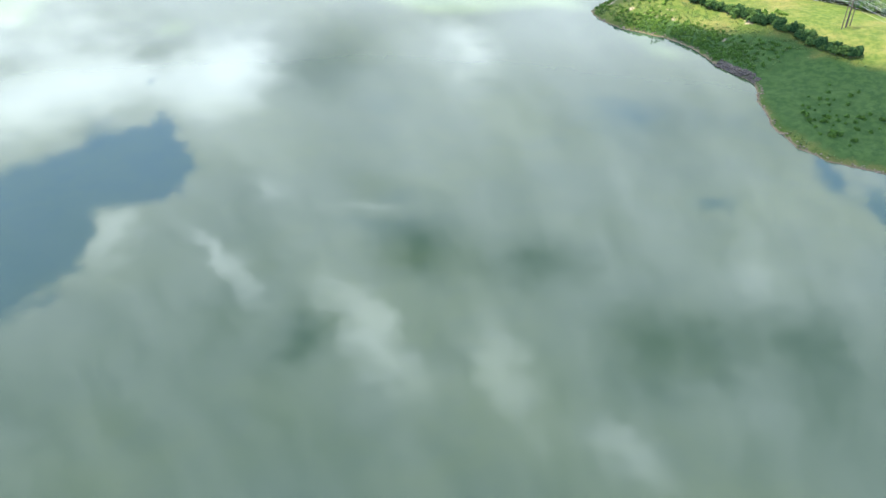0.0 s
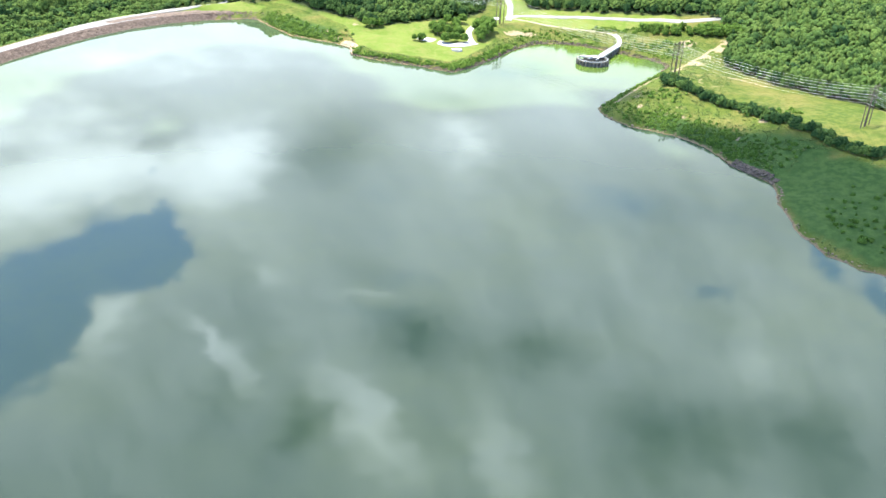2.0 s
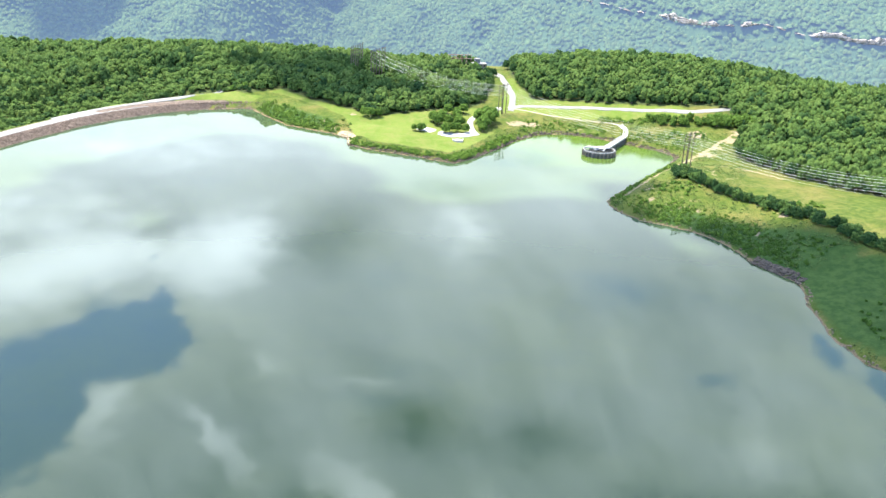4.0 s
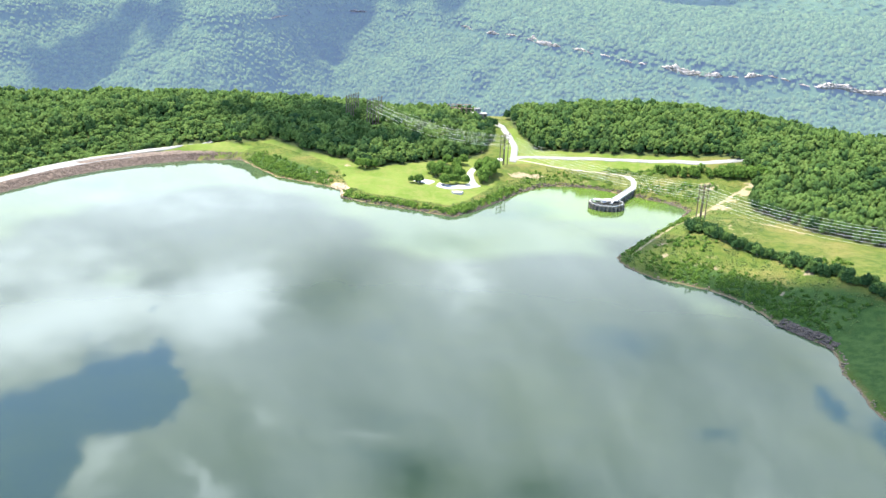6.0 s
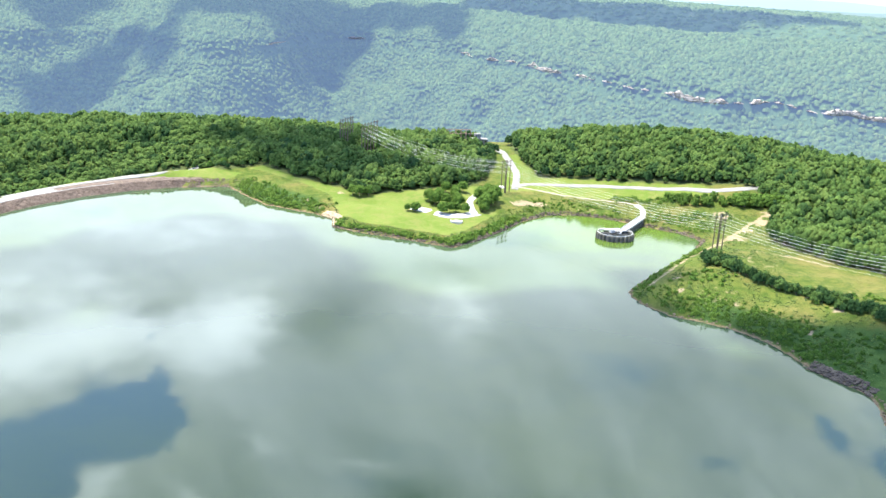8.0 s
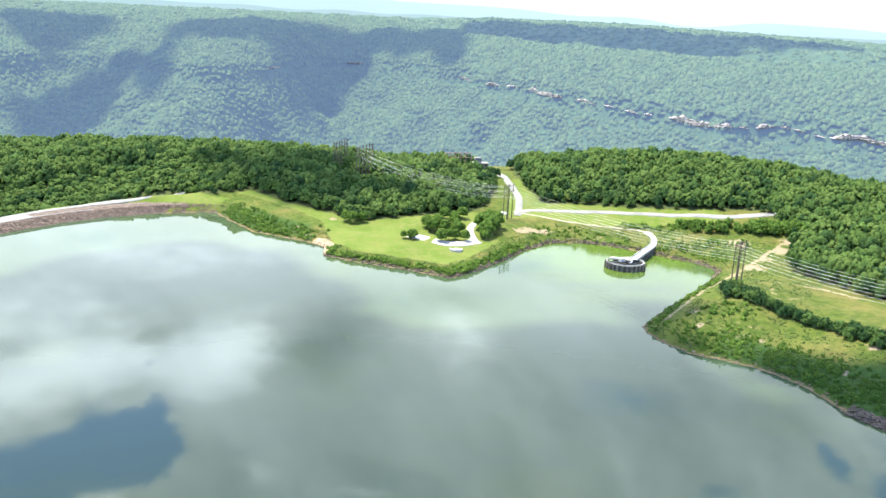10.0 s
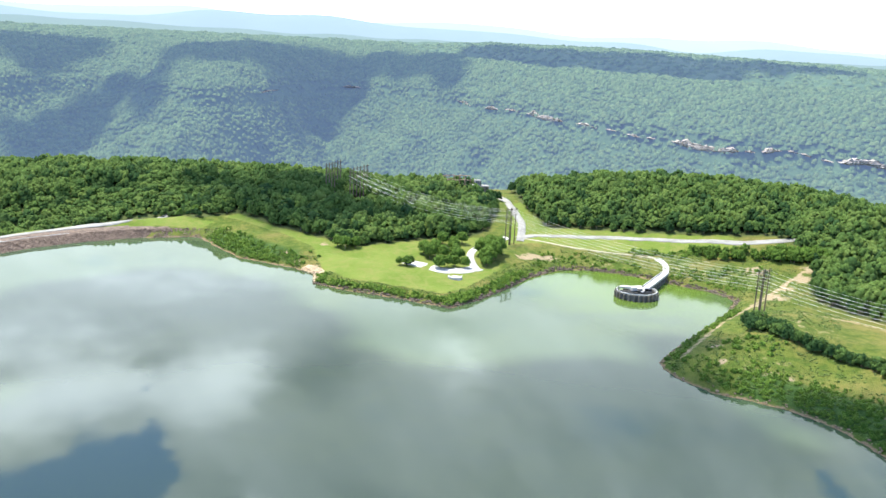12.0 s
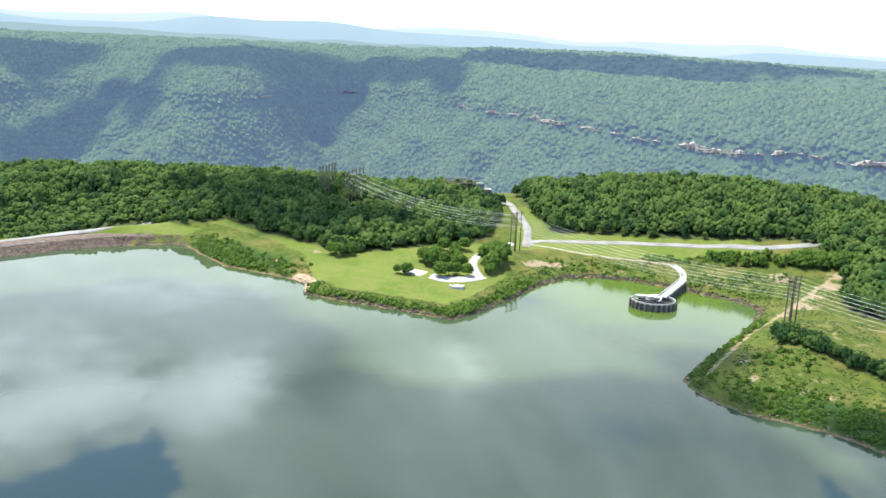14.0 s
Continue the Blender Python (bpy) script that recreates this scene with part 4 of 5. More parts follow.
for pts, w in (([(-13, 824), (-4, 819), (7, 809), (17, 808), (28, 814), (36, 823)], 10.0), ([(35, 821), (32, 833), (31, 845), (33, 857), (38, 869), (50, 889), (62, 902)], 5.5),):
    ribbon("pavement", pts, w, M["concrete_pale"], "white concrete parking loop by the lawn", 0.16 + 0.02 * (w < 6), "pavement", 2)

# ---- lake shore stones ----
line = fine_line(LAKE[8:56], 0.7)
tl = np.gradient(line, axis=0)
tl /= np.linalg.norm(tl, axis=1)[:, None] + 1e-9
nl = np.stack([-tl[:, 1], tl[:, 0]], -1)


def shore_rocks(name, pick, spread, sizes, material, label, seed):
    rng = np.random.RandomState(seed)
    p = line[pick] + nl[pick] * rng.uniform(*spread, len(pick))[:, None]
    s = rng.uniform(*sizes, len(pick)) ** 1.0
    z = np.maximum(height(p[:, 0], p[:, 1]), -0.15)
    v, f, _ = scattered(rock_shapes, np.concatenate([p, z[:, None], s[:, None], s[:, None] * 0.6], 1), seed)
    tagged(new(name, mesh_from(name, v, f, material)), label, "rocks", kind="stuff")


rng = np.random.RandomState(41)
near = np.where((line[:, 0] > -75) & (line[:, 1] > 745))[0]
shore_rocks("shore_rocks", rng.choice(near, 900), (0.2, 3.2), (0.4, 1.2), M["rock_dark"], "dark broken stones along the waterline", 42)
near = np.where((line[:, 0] > 118) & (line[:, 1] < 800))[0]
shore_rocks("shore_rocks", rng.choice(near, 900), (0.2, 3.0), (0.3, 0.9), M["rock_brown"], "brown stones along the waterline of the headland", 43)
near = np.where(np.hypot(line[:, 0] - 202, line[:, 1] - 553) < 17)[0]
shore_rocks("rock_pile", rng.choice(near, 330), (0.0, 5.5), (0.5, 1.4), M["rock_dark"], "heap of dark riprap boulders on the bank", 44)
near = np.where(np.hypot(line[:, 0] + 70, line[:, 1] - 806) < 17)[0]
shore_rocks("shore_rocks", rng.choice(near, 420), (0.3, 6.5), (0.5, 1.4), M["rock_pale"], "pale sandstone ledge by the water", 45)


# ledges of broken rock at the waterline round the bay
def rock_ledge(first, last, label, seed, top=1.5):
    rng = np.random.RandomState(seed)
    i = int(np.argmin(np.hypot(line[:, 0] - first[0], line[:, 1] - first[1])))
    j = int(np.argmin(np.hypot(line[:, 0] - last[0], line[:, 1] - last[1])))
    pick = np.arange(i, j, 2)
    at, out = line[pick], nl[pick]
    high = np.clip(0.75 + 0.5 * waves(at[:, 0], at[:, 1], 23, seed) + 0.25 * rng.uniform(-1, 1, len(pick)), 0.15, 1.4) * top
    rows = []
    for o, up in ((-0.8, -0.6), (0.0, 0.05), (0.1, 0.42), (1.1, 0.46), (0.9, 0.50), (1.0, 0.92), (2.3, 1.0), (3.6, 0.75), (4.6, 0.2)):
        push = o + 0.9 * waves(at[:, 0], at[:, 1], 9, seed + 1) + 0.3 * rng.uniform(-1, 1, len(pick))
        p = at + out * push[:, None]
        rows.append(np.concatenate([p, (up * high + 0.08 * rng.uniform(-1, 1, len(pick)))[:, None]], 1))
    v = np.concatenate(rows)
    ri = np.arange(len(v)).reshape(len(rows), -1)
    f = np.stack([ri[:-1, :-1], ri[:-1, 1:], ri[1:, 1:], ri[1:, :-1]], -1).reshape(-1, 4)
    tagged(new("rock_ledge", mesh_from("rock_ledge", v, f, M["rock_dark"])), label, "rocks", kind="structure")


rock_ledge((20, 752), (71, 822), "dark broken rock ledge below the bushes of the point", 46, 2.0)
rock_ledge((71, 822), (150, 836), "low dark rock ledge along the head of the bay", 47, 1.4)
rock_ledge((176, 817), (199, 792), "dark slabs of rock along the bay shore", 48, 1.5)


# ---- intake tower in the lake, with its bridge ----
def intake():
    IX, IY = 137.0, 788.5
    th = thing("intake_tower", "round concrete intake tower with piers standing in the lake", "intake tower", (IX, IY, 0), 0)
    rx, ry, top = 12.7, 10.9, 4.9

    def oval(a, grow):
        return (rx + grow) * math.cos(a), (ry + grow) * math.sin(a)
    start, end = math.radians(148), math.radians(148 + 250)
    # outer wall coloured darker for the shade between the piers
    for name, g0, g1, z0, z1, mat in (("outer_wall", -0.9, 0.0, -5, top - 0.9, M["concrete_shade"]), ("parapet", -0.05, 0.38, top - 0.6, top, M["concrete_pale"])):
        bm = bmesh.new()
        n = 60
        ring = []
        for k in range(n + 1):
            a = start + (end - start) * k / n
            (xo, yo), (xi, yi) = oval(a, g1), oval(a, g0)
            ring.append([bm.verts.new(p) for p in ((xo, yo, z0), (xo, yo, z1), (xi, yi, z1), (xi, yi, z0))])
        for a, b in zip(ring[:-1], ring[1:]):
            for i in range(4):
                bm.faces.new((a[i], a[(i + 1) % 4], b[(i + 1) % 4], b[i]))
        bm.faces.new(ring[0]), bm.faces.new(ring[-1])
        part(name, bm, mat, th, "pale concrete rim" if name == "parapet" else "wall with recess shade in its dark colour")
    for k in range(18):
        a = start + (end - start) * (k + 0.5) / 18
        x, y = oval(a, 0.75)
        bm = bmesh.new()
        box(bm, (-0.5, -0.75, -5), (0.5, 0.75, top - 0.85), pose(x, y, 0, 0, 0, math.degrees(a) - 90), 0.1)
        part("pier", bm, M["concrete"], th)
    bm = bmesh.new()
    bmesh.ops.create_circle(bm, cap_ends=True, segments=48, radius=1.0, matrix=Matrix.Translation((0, 0, 1.2)) @ Matrix.Diagonal((rx - 0.9, ry - 0.9, 1, 1)))
    part("inner_floor", bm, M["dark_metal"], th, "dark sunken grating")
    for k in range(5):
        bm = bmesh.new()
        y = -8 + 4 * k
        w = (rx - 1.0) * math.sqrt(max(0.05, 1 - (y / (ry - 0.9)) ** 2))
        box(bm, (-w, y - 0.4, 1.25), (w, y + 0.4, top - 1.9), None, 0.08)
        part("beam", bm, M["concrete_shade"], th)
    bm = bmesh.new()                                       # deck slab that widens from the bridge
    pts = [(-10.6, 6.2), (-6.0, 5.0), (-1.4, 5.3), (0.4, 0.0), (2.6, -4.4), (4.6, -1.8), (5.8, 3.4), (10.6, 5.8), (11.0, 8.0), (4.0, 10.4), (-2.0, 8.2), (-7.5, 9.4)]
    lo, hi = [bm.verts.new((x, y, top - 0.75)) for x, y in pts], [bm.verts.new((x, y, top + 0.05)) for x, y in pts]
    bm.faces.new(lo[::-1]), bm.faces.new(hi)
    for k in range(len(pts)):
        bm.faces.new((lo[k], lo[(k + 1) % len(pts)], hi[(k + 1) % len(pts)], hi[k]))
    part("deck", bm, M["concrete_pale"], th, "white concrete deck")
    bm = bmesh.new()
    box(bm, (-5.2, -2.2, top), (-1.6, 1.0, top + 2.2), pose(0, 0, 0, 0, 0, 25), 0.12)
    part("hatch_house", bm, M["concrete_pale"], th, "small white gate house")
    bm = bmesh.new()
    box(bm, (-0.6, -3.4, top + 0.06), (2.4, -1.0, top + 1.0), pose(0, 0, 0, 0, 0, 20), 0.1)
    part("hoist", bm, M["dark_metal"], th, "dark hoist machinery")
    for k in range(6):
        bm = bmesh.new()
        a, b = Vector((-9.0 + k * 2.6, -1.4 - 0.75 * min(k, 2) * 2 + 0.4 * k, top)), None
        rod(bm, a, a + Vector((0, 0, 1.1)), 0.07, sides=6)
        part("rail_post", bm, M["dark_metal"], th)

    br = thing("intake_bridge", "concrete bridge on a solid wall to the intake tower", "bridge", (0, 0, 0))
    a, b = Vector((143.8, 793.0, 0)), Vector((165.5, 831.0, 0))
    ahead = (b - a).normalized()
    turn = math.degrees(math.atan2(ahead.y, ahead.x))
    long = (b - a).length
    base = pose(a.x, a.y, 0, 0, 0, turn)
    bm = bmesh.new()
    box(bm, (0, -2.6, top - 0.6), (long, 2.6, top + 0.1), base, 0.05)
    part("deck", bm, M["concrete_pale"], br, "pale concrete roadway")
    for s in (-1, 1):
        bm = bmesh.new()
        box(bm, (0, s * 2.5 - 0.22, top + 0.1), (long + 2, s * 2.5 + 0.22, top + 1.0), base, 0.05)
        part("parapet", bm, M["concrete_pale"], br)
    # wall and ribs under the deck: their shade is put into the colour
    bm = bmesh.new()
    box(bm, (3.5, -2.3, -5), (long - 1, 2.3, top - 0.6), base, 0.0)
    part("wall", bm, M["concrete_shade"], br, "concrete wall with shade in its dark colour")
    for k in range(8):
        bm = bmesh.new()
        x = 5 + k * 4.6
        for s in (-1, 1):
            box(bm, (x, s * 2.35 - 0.35, -5), (x + 0.7, s * 2.35 + 0.35, top - 0.62), base, 0.0)
        part("rib", bm, M["concrete_shade"], br)
    for k in range(9):
        bm = bmesh.new()
        rod(bm, base @ Vector((2 + k * 4.6, -2.5, top + 1.0)), base @ Vector((2 + k * 4.6, -2.5, top + 1.6)), 0.06, sides=6)
        part("rail_post", bm, M["dark_metal"], br)


intake()

# ---- power line ----
LEVELS = (24.0, 20.0, 16.0)


def h_frame(x, y, turn, tall=28.0, gap=4.6, girth=0.40, label="dark wooden double power pole with three crossarms"):
    z = float(height(np.array(x), np.array(y)))
    th = thing("power_pole", label, "power pole", (x, y, z), turn, "power poles along the line")
    for s in (-1, 1):
        bm = rod(bmesh.new(), (s * gap / 2, 0, -1), (s * gap / 2, 0, tall), girth, 0.6 * girth, 10)
        pole = part("pole", bm, M["pole"], th)
        bm = rod(bmesh.new(), (s * gap / 2, 0, tall - 0.02), (s * gap / 2, 0, tall + 0.25), 0.28, 0.1, 10)
        part("cap", bm, M["dark_metal"], pole)
    for lev in LEVELS:
        h = tall - 25 + lev
        bm = box(bmesh.new(), (-gap / 2 - 1.6, -0.34, h - 0.16), (gap / 2 + 1.6, -0.10, h + 0.16), None, 0.03)
        arm = part("crossarm", bm, M["pole"], th)
        for o in (-gap / 2 - 1.4, 0, gap / 2 + 1.4):
            bm = rod(bmesh.new(), (o, -0.22, h - 1.25), (o, -0.22, h - 0.16), 0.14, 0.07, 8)
            part("insulator", bm, M["dark_metal"], arm)
    for h0, h1 in ((16.0, 20.0), (20.0, 24.0)):
        for s in (-1, 1):
            bm = rod(bmesh.new(), (s * gap / 2, 0.2, tall - 25 + h0), (-s * gap / 2, 0.2, tall - 25 + h1), 0.09, sides=6)
            part("brace", bm, M["pole"], th)
    return th, z + tall - 25


def cable(a, b, sag, name="power_cable"):
    n = 22
    pts = []
    for k in range(n + 1):
        s = k / n
        p = Vector(a).lerp(Vector(b), s)
        p.z -= 4 * sag * s * (1 - s)
        pts.append(p)
    d = (Vector(b) - Vector(a)).normalized()
    sx = d.cross(Vector((0, 0, 1))).normalized()
    r = 0.042
    vs = [tuple(p + sx * r * math.cos(q * 2.094) + Vector((0, 0, 1)) * r * math.sin(q * 2.094)) for p in pts for q in range(3)]
    fs = [(3 * k + q, 3 * k + (q + 1) % 3, 3 * k + 3 + (q + 1) % 3, 3 * k + 3 + q) for k in range(n) for q in range(3)]
    ob = new(name, mesh_from(name, vs, fs, M["wire"], True))
    return tagged(ob, "thin bright aluminium power cable sagging between poles", "cable", "cables of the power line")


TOWERS = [(-80, 976), (-58, 966), (62, 884), (189, 716), (286, 594), (372, 484)]
spots = []
for k, (x, y) in enumerate(TOWERS):
    p, q = TOWERS[max(0, k - 1)], TOWERS[min(len(TOWERS) - 1, k + 1)]
    d = np.array([q[0] - p[0], q[1] - p[1]], float)
    d /= np.linalg.norm(d)
    perp = np.array([-d[1], d[0]])
    turn = math.degrees(math.atan2(perp[1], perp[0]))
    row = []
    for off in ((-3.0, 3.0) if k > 1 else (-9.0, 0.0, 9.0)):
        off2 = off * (1.0 if k < 2 else 0.97)
        hx_, hy_ = x + perp[0] * off2, y + perp[1] * off2
        th, lift = h_frame(hx_, hy_, turn, tall=28.0 if k > 1 else 30.0, girth=0.40 if k > 1 else 0.55)
        for lev in LEVELS:
            for o in (-3.7, 3.7):
                row.append((hx_ + perp[0] * o, hy_ + perp[1] * o, lift + lev - 1.25))
    spots.append(row)
for k in range(1, len(spots) - 1):
    for a, b in zip(spots[k], spots[k + 1]):
        cable(a, b, 5.5 if k != 1 else 7.0)

# ---- trees ----
def wood_crown(seed, sprays=32, leaf=0.07, clumps=12):
    """A cheaper crown for the mass of the woods: a core, clumps of foliage round and above it, and leaf sprays."""
    rng = np.random.RandomState(seed)
    v, f = dome(seed + 900, 8)
    tall = rng.uniform(0.85, 1.1)
    pieces, centres, radii = [(v * np.array([0.72, 0.72, 0.62]) + np.array([0, 0, 0.08]), f)], [], []
    for k in range(clumps):
        a, up = 2.4 * k + rng.uniform(-0.5, 0.5), 0.22 + 0.62 * (k + rng.uniform(0, 0.8)) / clumps
        r = rng.uniform(0.14, 0.22)
        out = 0.42 * math.sqrt(max(0.03, 1 - (up / 0.92) ** 2)) * rng.uniform(0.75, 1.15)
        c = np.array([out * math.cos(a), out * math.sin(a), up * tall])
        v, f = dome(seed * 7 + k, 6)
        tilt = np.array(Matrix.Rotation(rng.uniform(0.2, 0.8) * min(1.0, out / 0.3), 3, Vector((-math.sin(a), math.cos(a), 0))))
        pieces.append(((v - np.array([0, 0, 0.3])) * np.array([2.0 * r, 2.0 * r, 1.35 * r]) @ tilt.T + c, f)), centres.append(c), radii.append(r)
    pieces.append(leaf_sprays(rng, centres, radii, sprays, leaf))
    return joined(pieces)


NEAR_CROWNS = [wood_crown(300 + k, 900, 0.034, 26) for k in range(5)]
EDGE_CROWNS = [wood_crown(340 + k, 200, 0.05, 14) for k in range(6)]
WOOD_CROWNS = [wood_crown(330 + k) for k in range(12)]
SMALL_CROWNS = [wood_crown(345 + k, 190, 0.055, 12) for k in range(4)]
SHRUBS = [wood_crown(360 + k, 80, 0.075, 8) for k in range(6)]
BANK_SHRUBS = [wood_crown(366 + k, 30, 0.10, 5) for k in range(8)]


def tree_kind(k, name, label, category, leaf, shape, trunk_part=0.28, limb=True):
    """One tree of unit height, to be copied and scaled: tapered trunk, limbs, crown."""
    th = thing(name, label, category)
    bm = bmesh.new()
    rod(bm, (0, 0, -0.03), (0.01, 0.0, trunk_part + 0.05), 0.024, 0.016, 8)
    rod(bm, (0.01, 0, trunk_part), (0.0, 0.015, 0.72), 0.016, 0.005, 7)
    part("trunk", bm, M["bark"], th)
    rng = np.random.RandomState(k)
    if limb:
        for j in range(4):
            a = j * 1.57 + rng.uniform(-0.4, 0.4)
            bm = rod(bmesh.new(), (0.005, 0, trunk_part + 0.04 * j), (0.2 * math.cos(a), 0.2 * math.sin(a), trunk_part + 0.2 + 0.06 * j), 0.009, 0.004, 6)
            part("limb", bm, M["bark"], th)
    v, f = shape
    me = mesh_from("crown", v * np.array([0.78, 0.78, 1.0 - trunk_part]) + np.array([0, 0, trunk_part - 0.05]), f, M[leaf], True)
    part("crown", me, None, th)
    return th


def plant_at(kind, x, y, tall, turn, wide=1.0, sink=0.0):
    z = float(height(np.array(x), np.array(y)))
    kind.scale = (tall * wide, tall * wide, tall)
    ob = copy_thing(kind, pose(x, y, z - sink, 0, 0, turn))
    return ob


def scaled_out(kind):
    for o in (*kind.children_recursive, kind):
        bpy.data.objects.remove(o)


rng = np.random.RandomState(51)
park = [tree_kind(k, "park_tree", "broadleaf shade tree with a full green crown on the lawn", "tree", "leaf_park", NEAR_CROWNS[k]) for k in range(5)]
PARK = [(-17, 816, 6.5), (-11, 815, 8.5), (3, 834, 12), (7, 840, 13), (-1, 842, 11), (12, 834, 11), (10, 812, 10.5), (15, 816, 9), (20, 820, 8.5), (27, 819, 9), (22, 834, 11), (43, 834, 13), (48, 842, 14.5),
        (41, 846, 14), (51, 852, 14), (46, 858, 13), (42, 828, 8), (42, 838, 10), (21, 846, 9), (20, 856, 10), (26, 872, 10), (20, 866, 9), (12, 866, 10), (-196, 932, 6.5), (-184, 934, 7.5), (-196, 950, 7), (-186, 940, 6), (-176, 950, 7), (-180, 958, 7.5), (-166, 938, 7),
        (-168, 954, 8), (-57, 853, 11), (-50, 856, 9.5), (-63, 858, 9)]
for k, (x, y, tall) in enumerate(PARK):
    tagged(plant_at(park[k % 5], x, y, tall, rng.uniform(0, 360), rng.uniform(0.95, 1.2)), group="shade trees by the lawn")
for kind in park:
    scaled_out(kind)

# woods: the front trees one by one, the mass behind as one stand
def woods_places(poly, x0, x1, y0, y1, gap, seed):
    rng = np.random.RandomState(seed)
    px, py = np.meshgrid(np.arange(x0, x1, gap), np.arange(y0, y1, gap * 0.87))
    px[1::2] += gap / 2
    px, py = (px + rng.uniform(-0.32, 0.32, px.shape) * gap).ravel(), (py + rng.uniform(-0.32, 0.32, py.shape) * gap).ravel()
    keep = inside(px, py, poly) & ~((np.abs(px - 42) < 24) & (py > 1012) & (py < 1052)) & (np.abs(px) < 0.53 * py - 5) & ~(distance_to(px, py, [(-92, 978), (-44, 958)]) < 9) & ~((np.abs(px - 30) < 22) & (py > 985) & (py < 1012) & (rng.uniform(size=px.shape) < 0.5)) & (py < 1082 - 0.1 * np.clip(px, -200, 600))
    px, py = px[keep], py[keep]
    edge = distance_to(px, py, poly, True)
    return px, py, edge


front, mass = [], []
for poly, box_, seed in ((WOOD_LEFT, (-560, 70, 640, 1165), 61), (WOOD_RIGHT, (85, 640, 520, 1165), 62)):
    px, py, edge = woods_places(poly, *box_, 7.1, seed)
    rng = np.random.RandomState(seed)
    tall = (rng.uniform(7.5, 16.5, len(px)) + 1.6 * waves(px, py, 40, 68)) * np.clip(0.72 + edge / 60, 0.72, 1.0)
    tall = tall * np.where((px < -178) & (distance_to(px, py, DAM) < 110), 0.58, 1.0)
    lined = edge < 6.0
    for x, y, t, e in zip(px[lined], py[lined], tall[lined], edge[lined]):
        front.append((x, y, t))
    m = ~lined
    mass.append(np.stack([px[m], py[m], height(px[m], py[m]), tall[m]], -1))
front += [(86, 985, 11.0), (90, 1000, 12.0), (82, 1014, 12.5), (92, 1020, 13.0), (60, 1002, 11.0), (84, 1034, 12.0), (76, 1042, 12.0), (96, 1040, 12.0)]
front.sort(key=lambda r: r[1] + 0.3 * abs(r[0]))
mass = np.concatenate(mass)
extra = np.array([(x, y, float(height(np.array(x), np.array(y))), t) for x, y, t in front[260:]]) if len(front) > 260 else np.zeros((0, 4))
mass = np.concatenate([mass, extra])
rng = np.random.RandomState(63)
rows = np.stack([mass[:, 0], mass[:, 1], mass[:, 2] + 0.12 * mass[:, 3], rng.uniform(7.8, 12.4, len(mass)) + 0.35 * (mass[:, 3] - 11), mass[:, 3] * 0.9], -1)
pines = rng.uniform(size=len(mass)) < 0.10 + 0.25 * (waves(mass[:, 0], mass[:, 1], 160, 66) > 0.4)
for flag, leaf, seed in ((False, "leaf", 64), (True, "leaf_dark", 65)):
    v, f, tone = scattered(WOOD_CROWNS, rows[pines == flag], seed)
    woods_mesh = mesh_from("woods", v, f, M[leaf], True)
    toned(woods_mesh, tone)
    tagged(new("woods", woods_mesh), "dense broadleaf woods in full summer leaf", "woods", kind="stuff")
edge_trees = [tree_kind(10 + k, "forest_tree", "broadleaf forest tree with a dense green crown at the wood's edge", "tree", "leaf" if k % 3 else "leaf_dark", EDGE_CROWNS[k], 0.2) for k in range(6)]
rng = np.random.RandomState(67)
for k, (x, y, tall) in enumerate(front[:260]):
    tagged(plant_at(edge_trees[k % 6], x, y, tall, rng.uniform(0, 360), rng.uniform(0.85, 1.1)), group="trees along the wood's edge")
for kind in edge_trees:
    scaled_out(kind)

# the row of small trees on the headland
rng = np.random.RandomState(71)
ROW = [(181, 705), (180, 690), (190, 676), (204, 662), (220, 640), (241, 603), (257, 570), (273, 545)]
line = fine_line(ROW, 4.2)
row_trees = [tree_kind(30 + k, "small_tree", "small bushy tree in a row across the headland", "tree", "leaf_dark" if k % 2 else "leaf", SMALL_CROWNS[k], 0.14, False) for k in range(4)]
k = 0
for x, y in line:
    for j in range(3):
        k += 1
        tagged(plant_at(row_trees[k % 4], x + rng.uniform(-4, 4), y + rng.uniform(-3, 3), rng.uniform(4.5, 8.5), rng.uniform(0, 360), rng.uniform(0.9, 1.25)), group="row of small trees on the headland")
for kind in row_trees:
    scaled_out(kind)

# small trees between the meadow and the road
rng = np.random.RandomState(75)
way_trees = [tree_kind(40 + k, "small_tree", "small bushy tree beside the meadow road", "tree", "leaf_park", SMALL_CROWNS[k], 0.14, False) for k in range(3)]
for k in range(56):
    x = 190 + 90 * rng.uniform() ** 0.8
    y = np.interp(x, [186, 226, 262, 280], [870, 855, 838, 828]) + rng.uniform(-7, 7)
    tagged(plant_at(way_trees[k % 3], x, y, rng.uniform(4.0, 7.0) + 0.055 * (x - 190), rng.uniform(0, 360), rng.uniform(0.95, 1.3)), group="small trees beside the meadow road")
for kind in way_trees:
    scaled_out(kind)

# ---- shrubs ----
shrub_meshes = [mesh_from("shrub", v - np.array([0, 0, 0.12]), f, M["shrub"], True) for v, f in SHRUBS]
shore = fine_line(LAKE[8:56], 1.0)
ts = np.gradient(shore, axis=0)
ts /= np.linalg.norm(ts, axis=1)[:, None] + 1e-9
ns = np.stack([-ts[:, 1], ts[:, 0]], -1)
shrub_rows = []


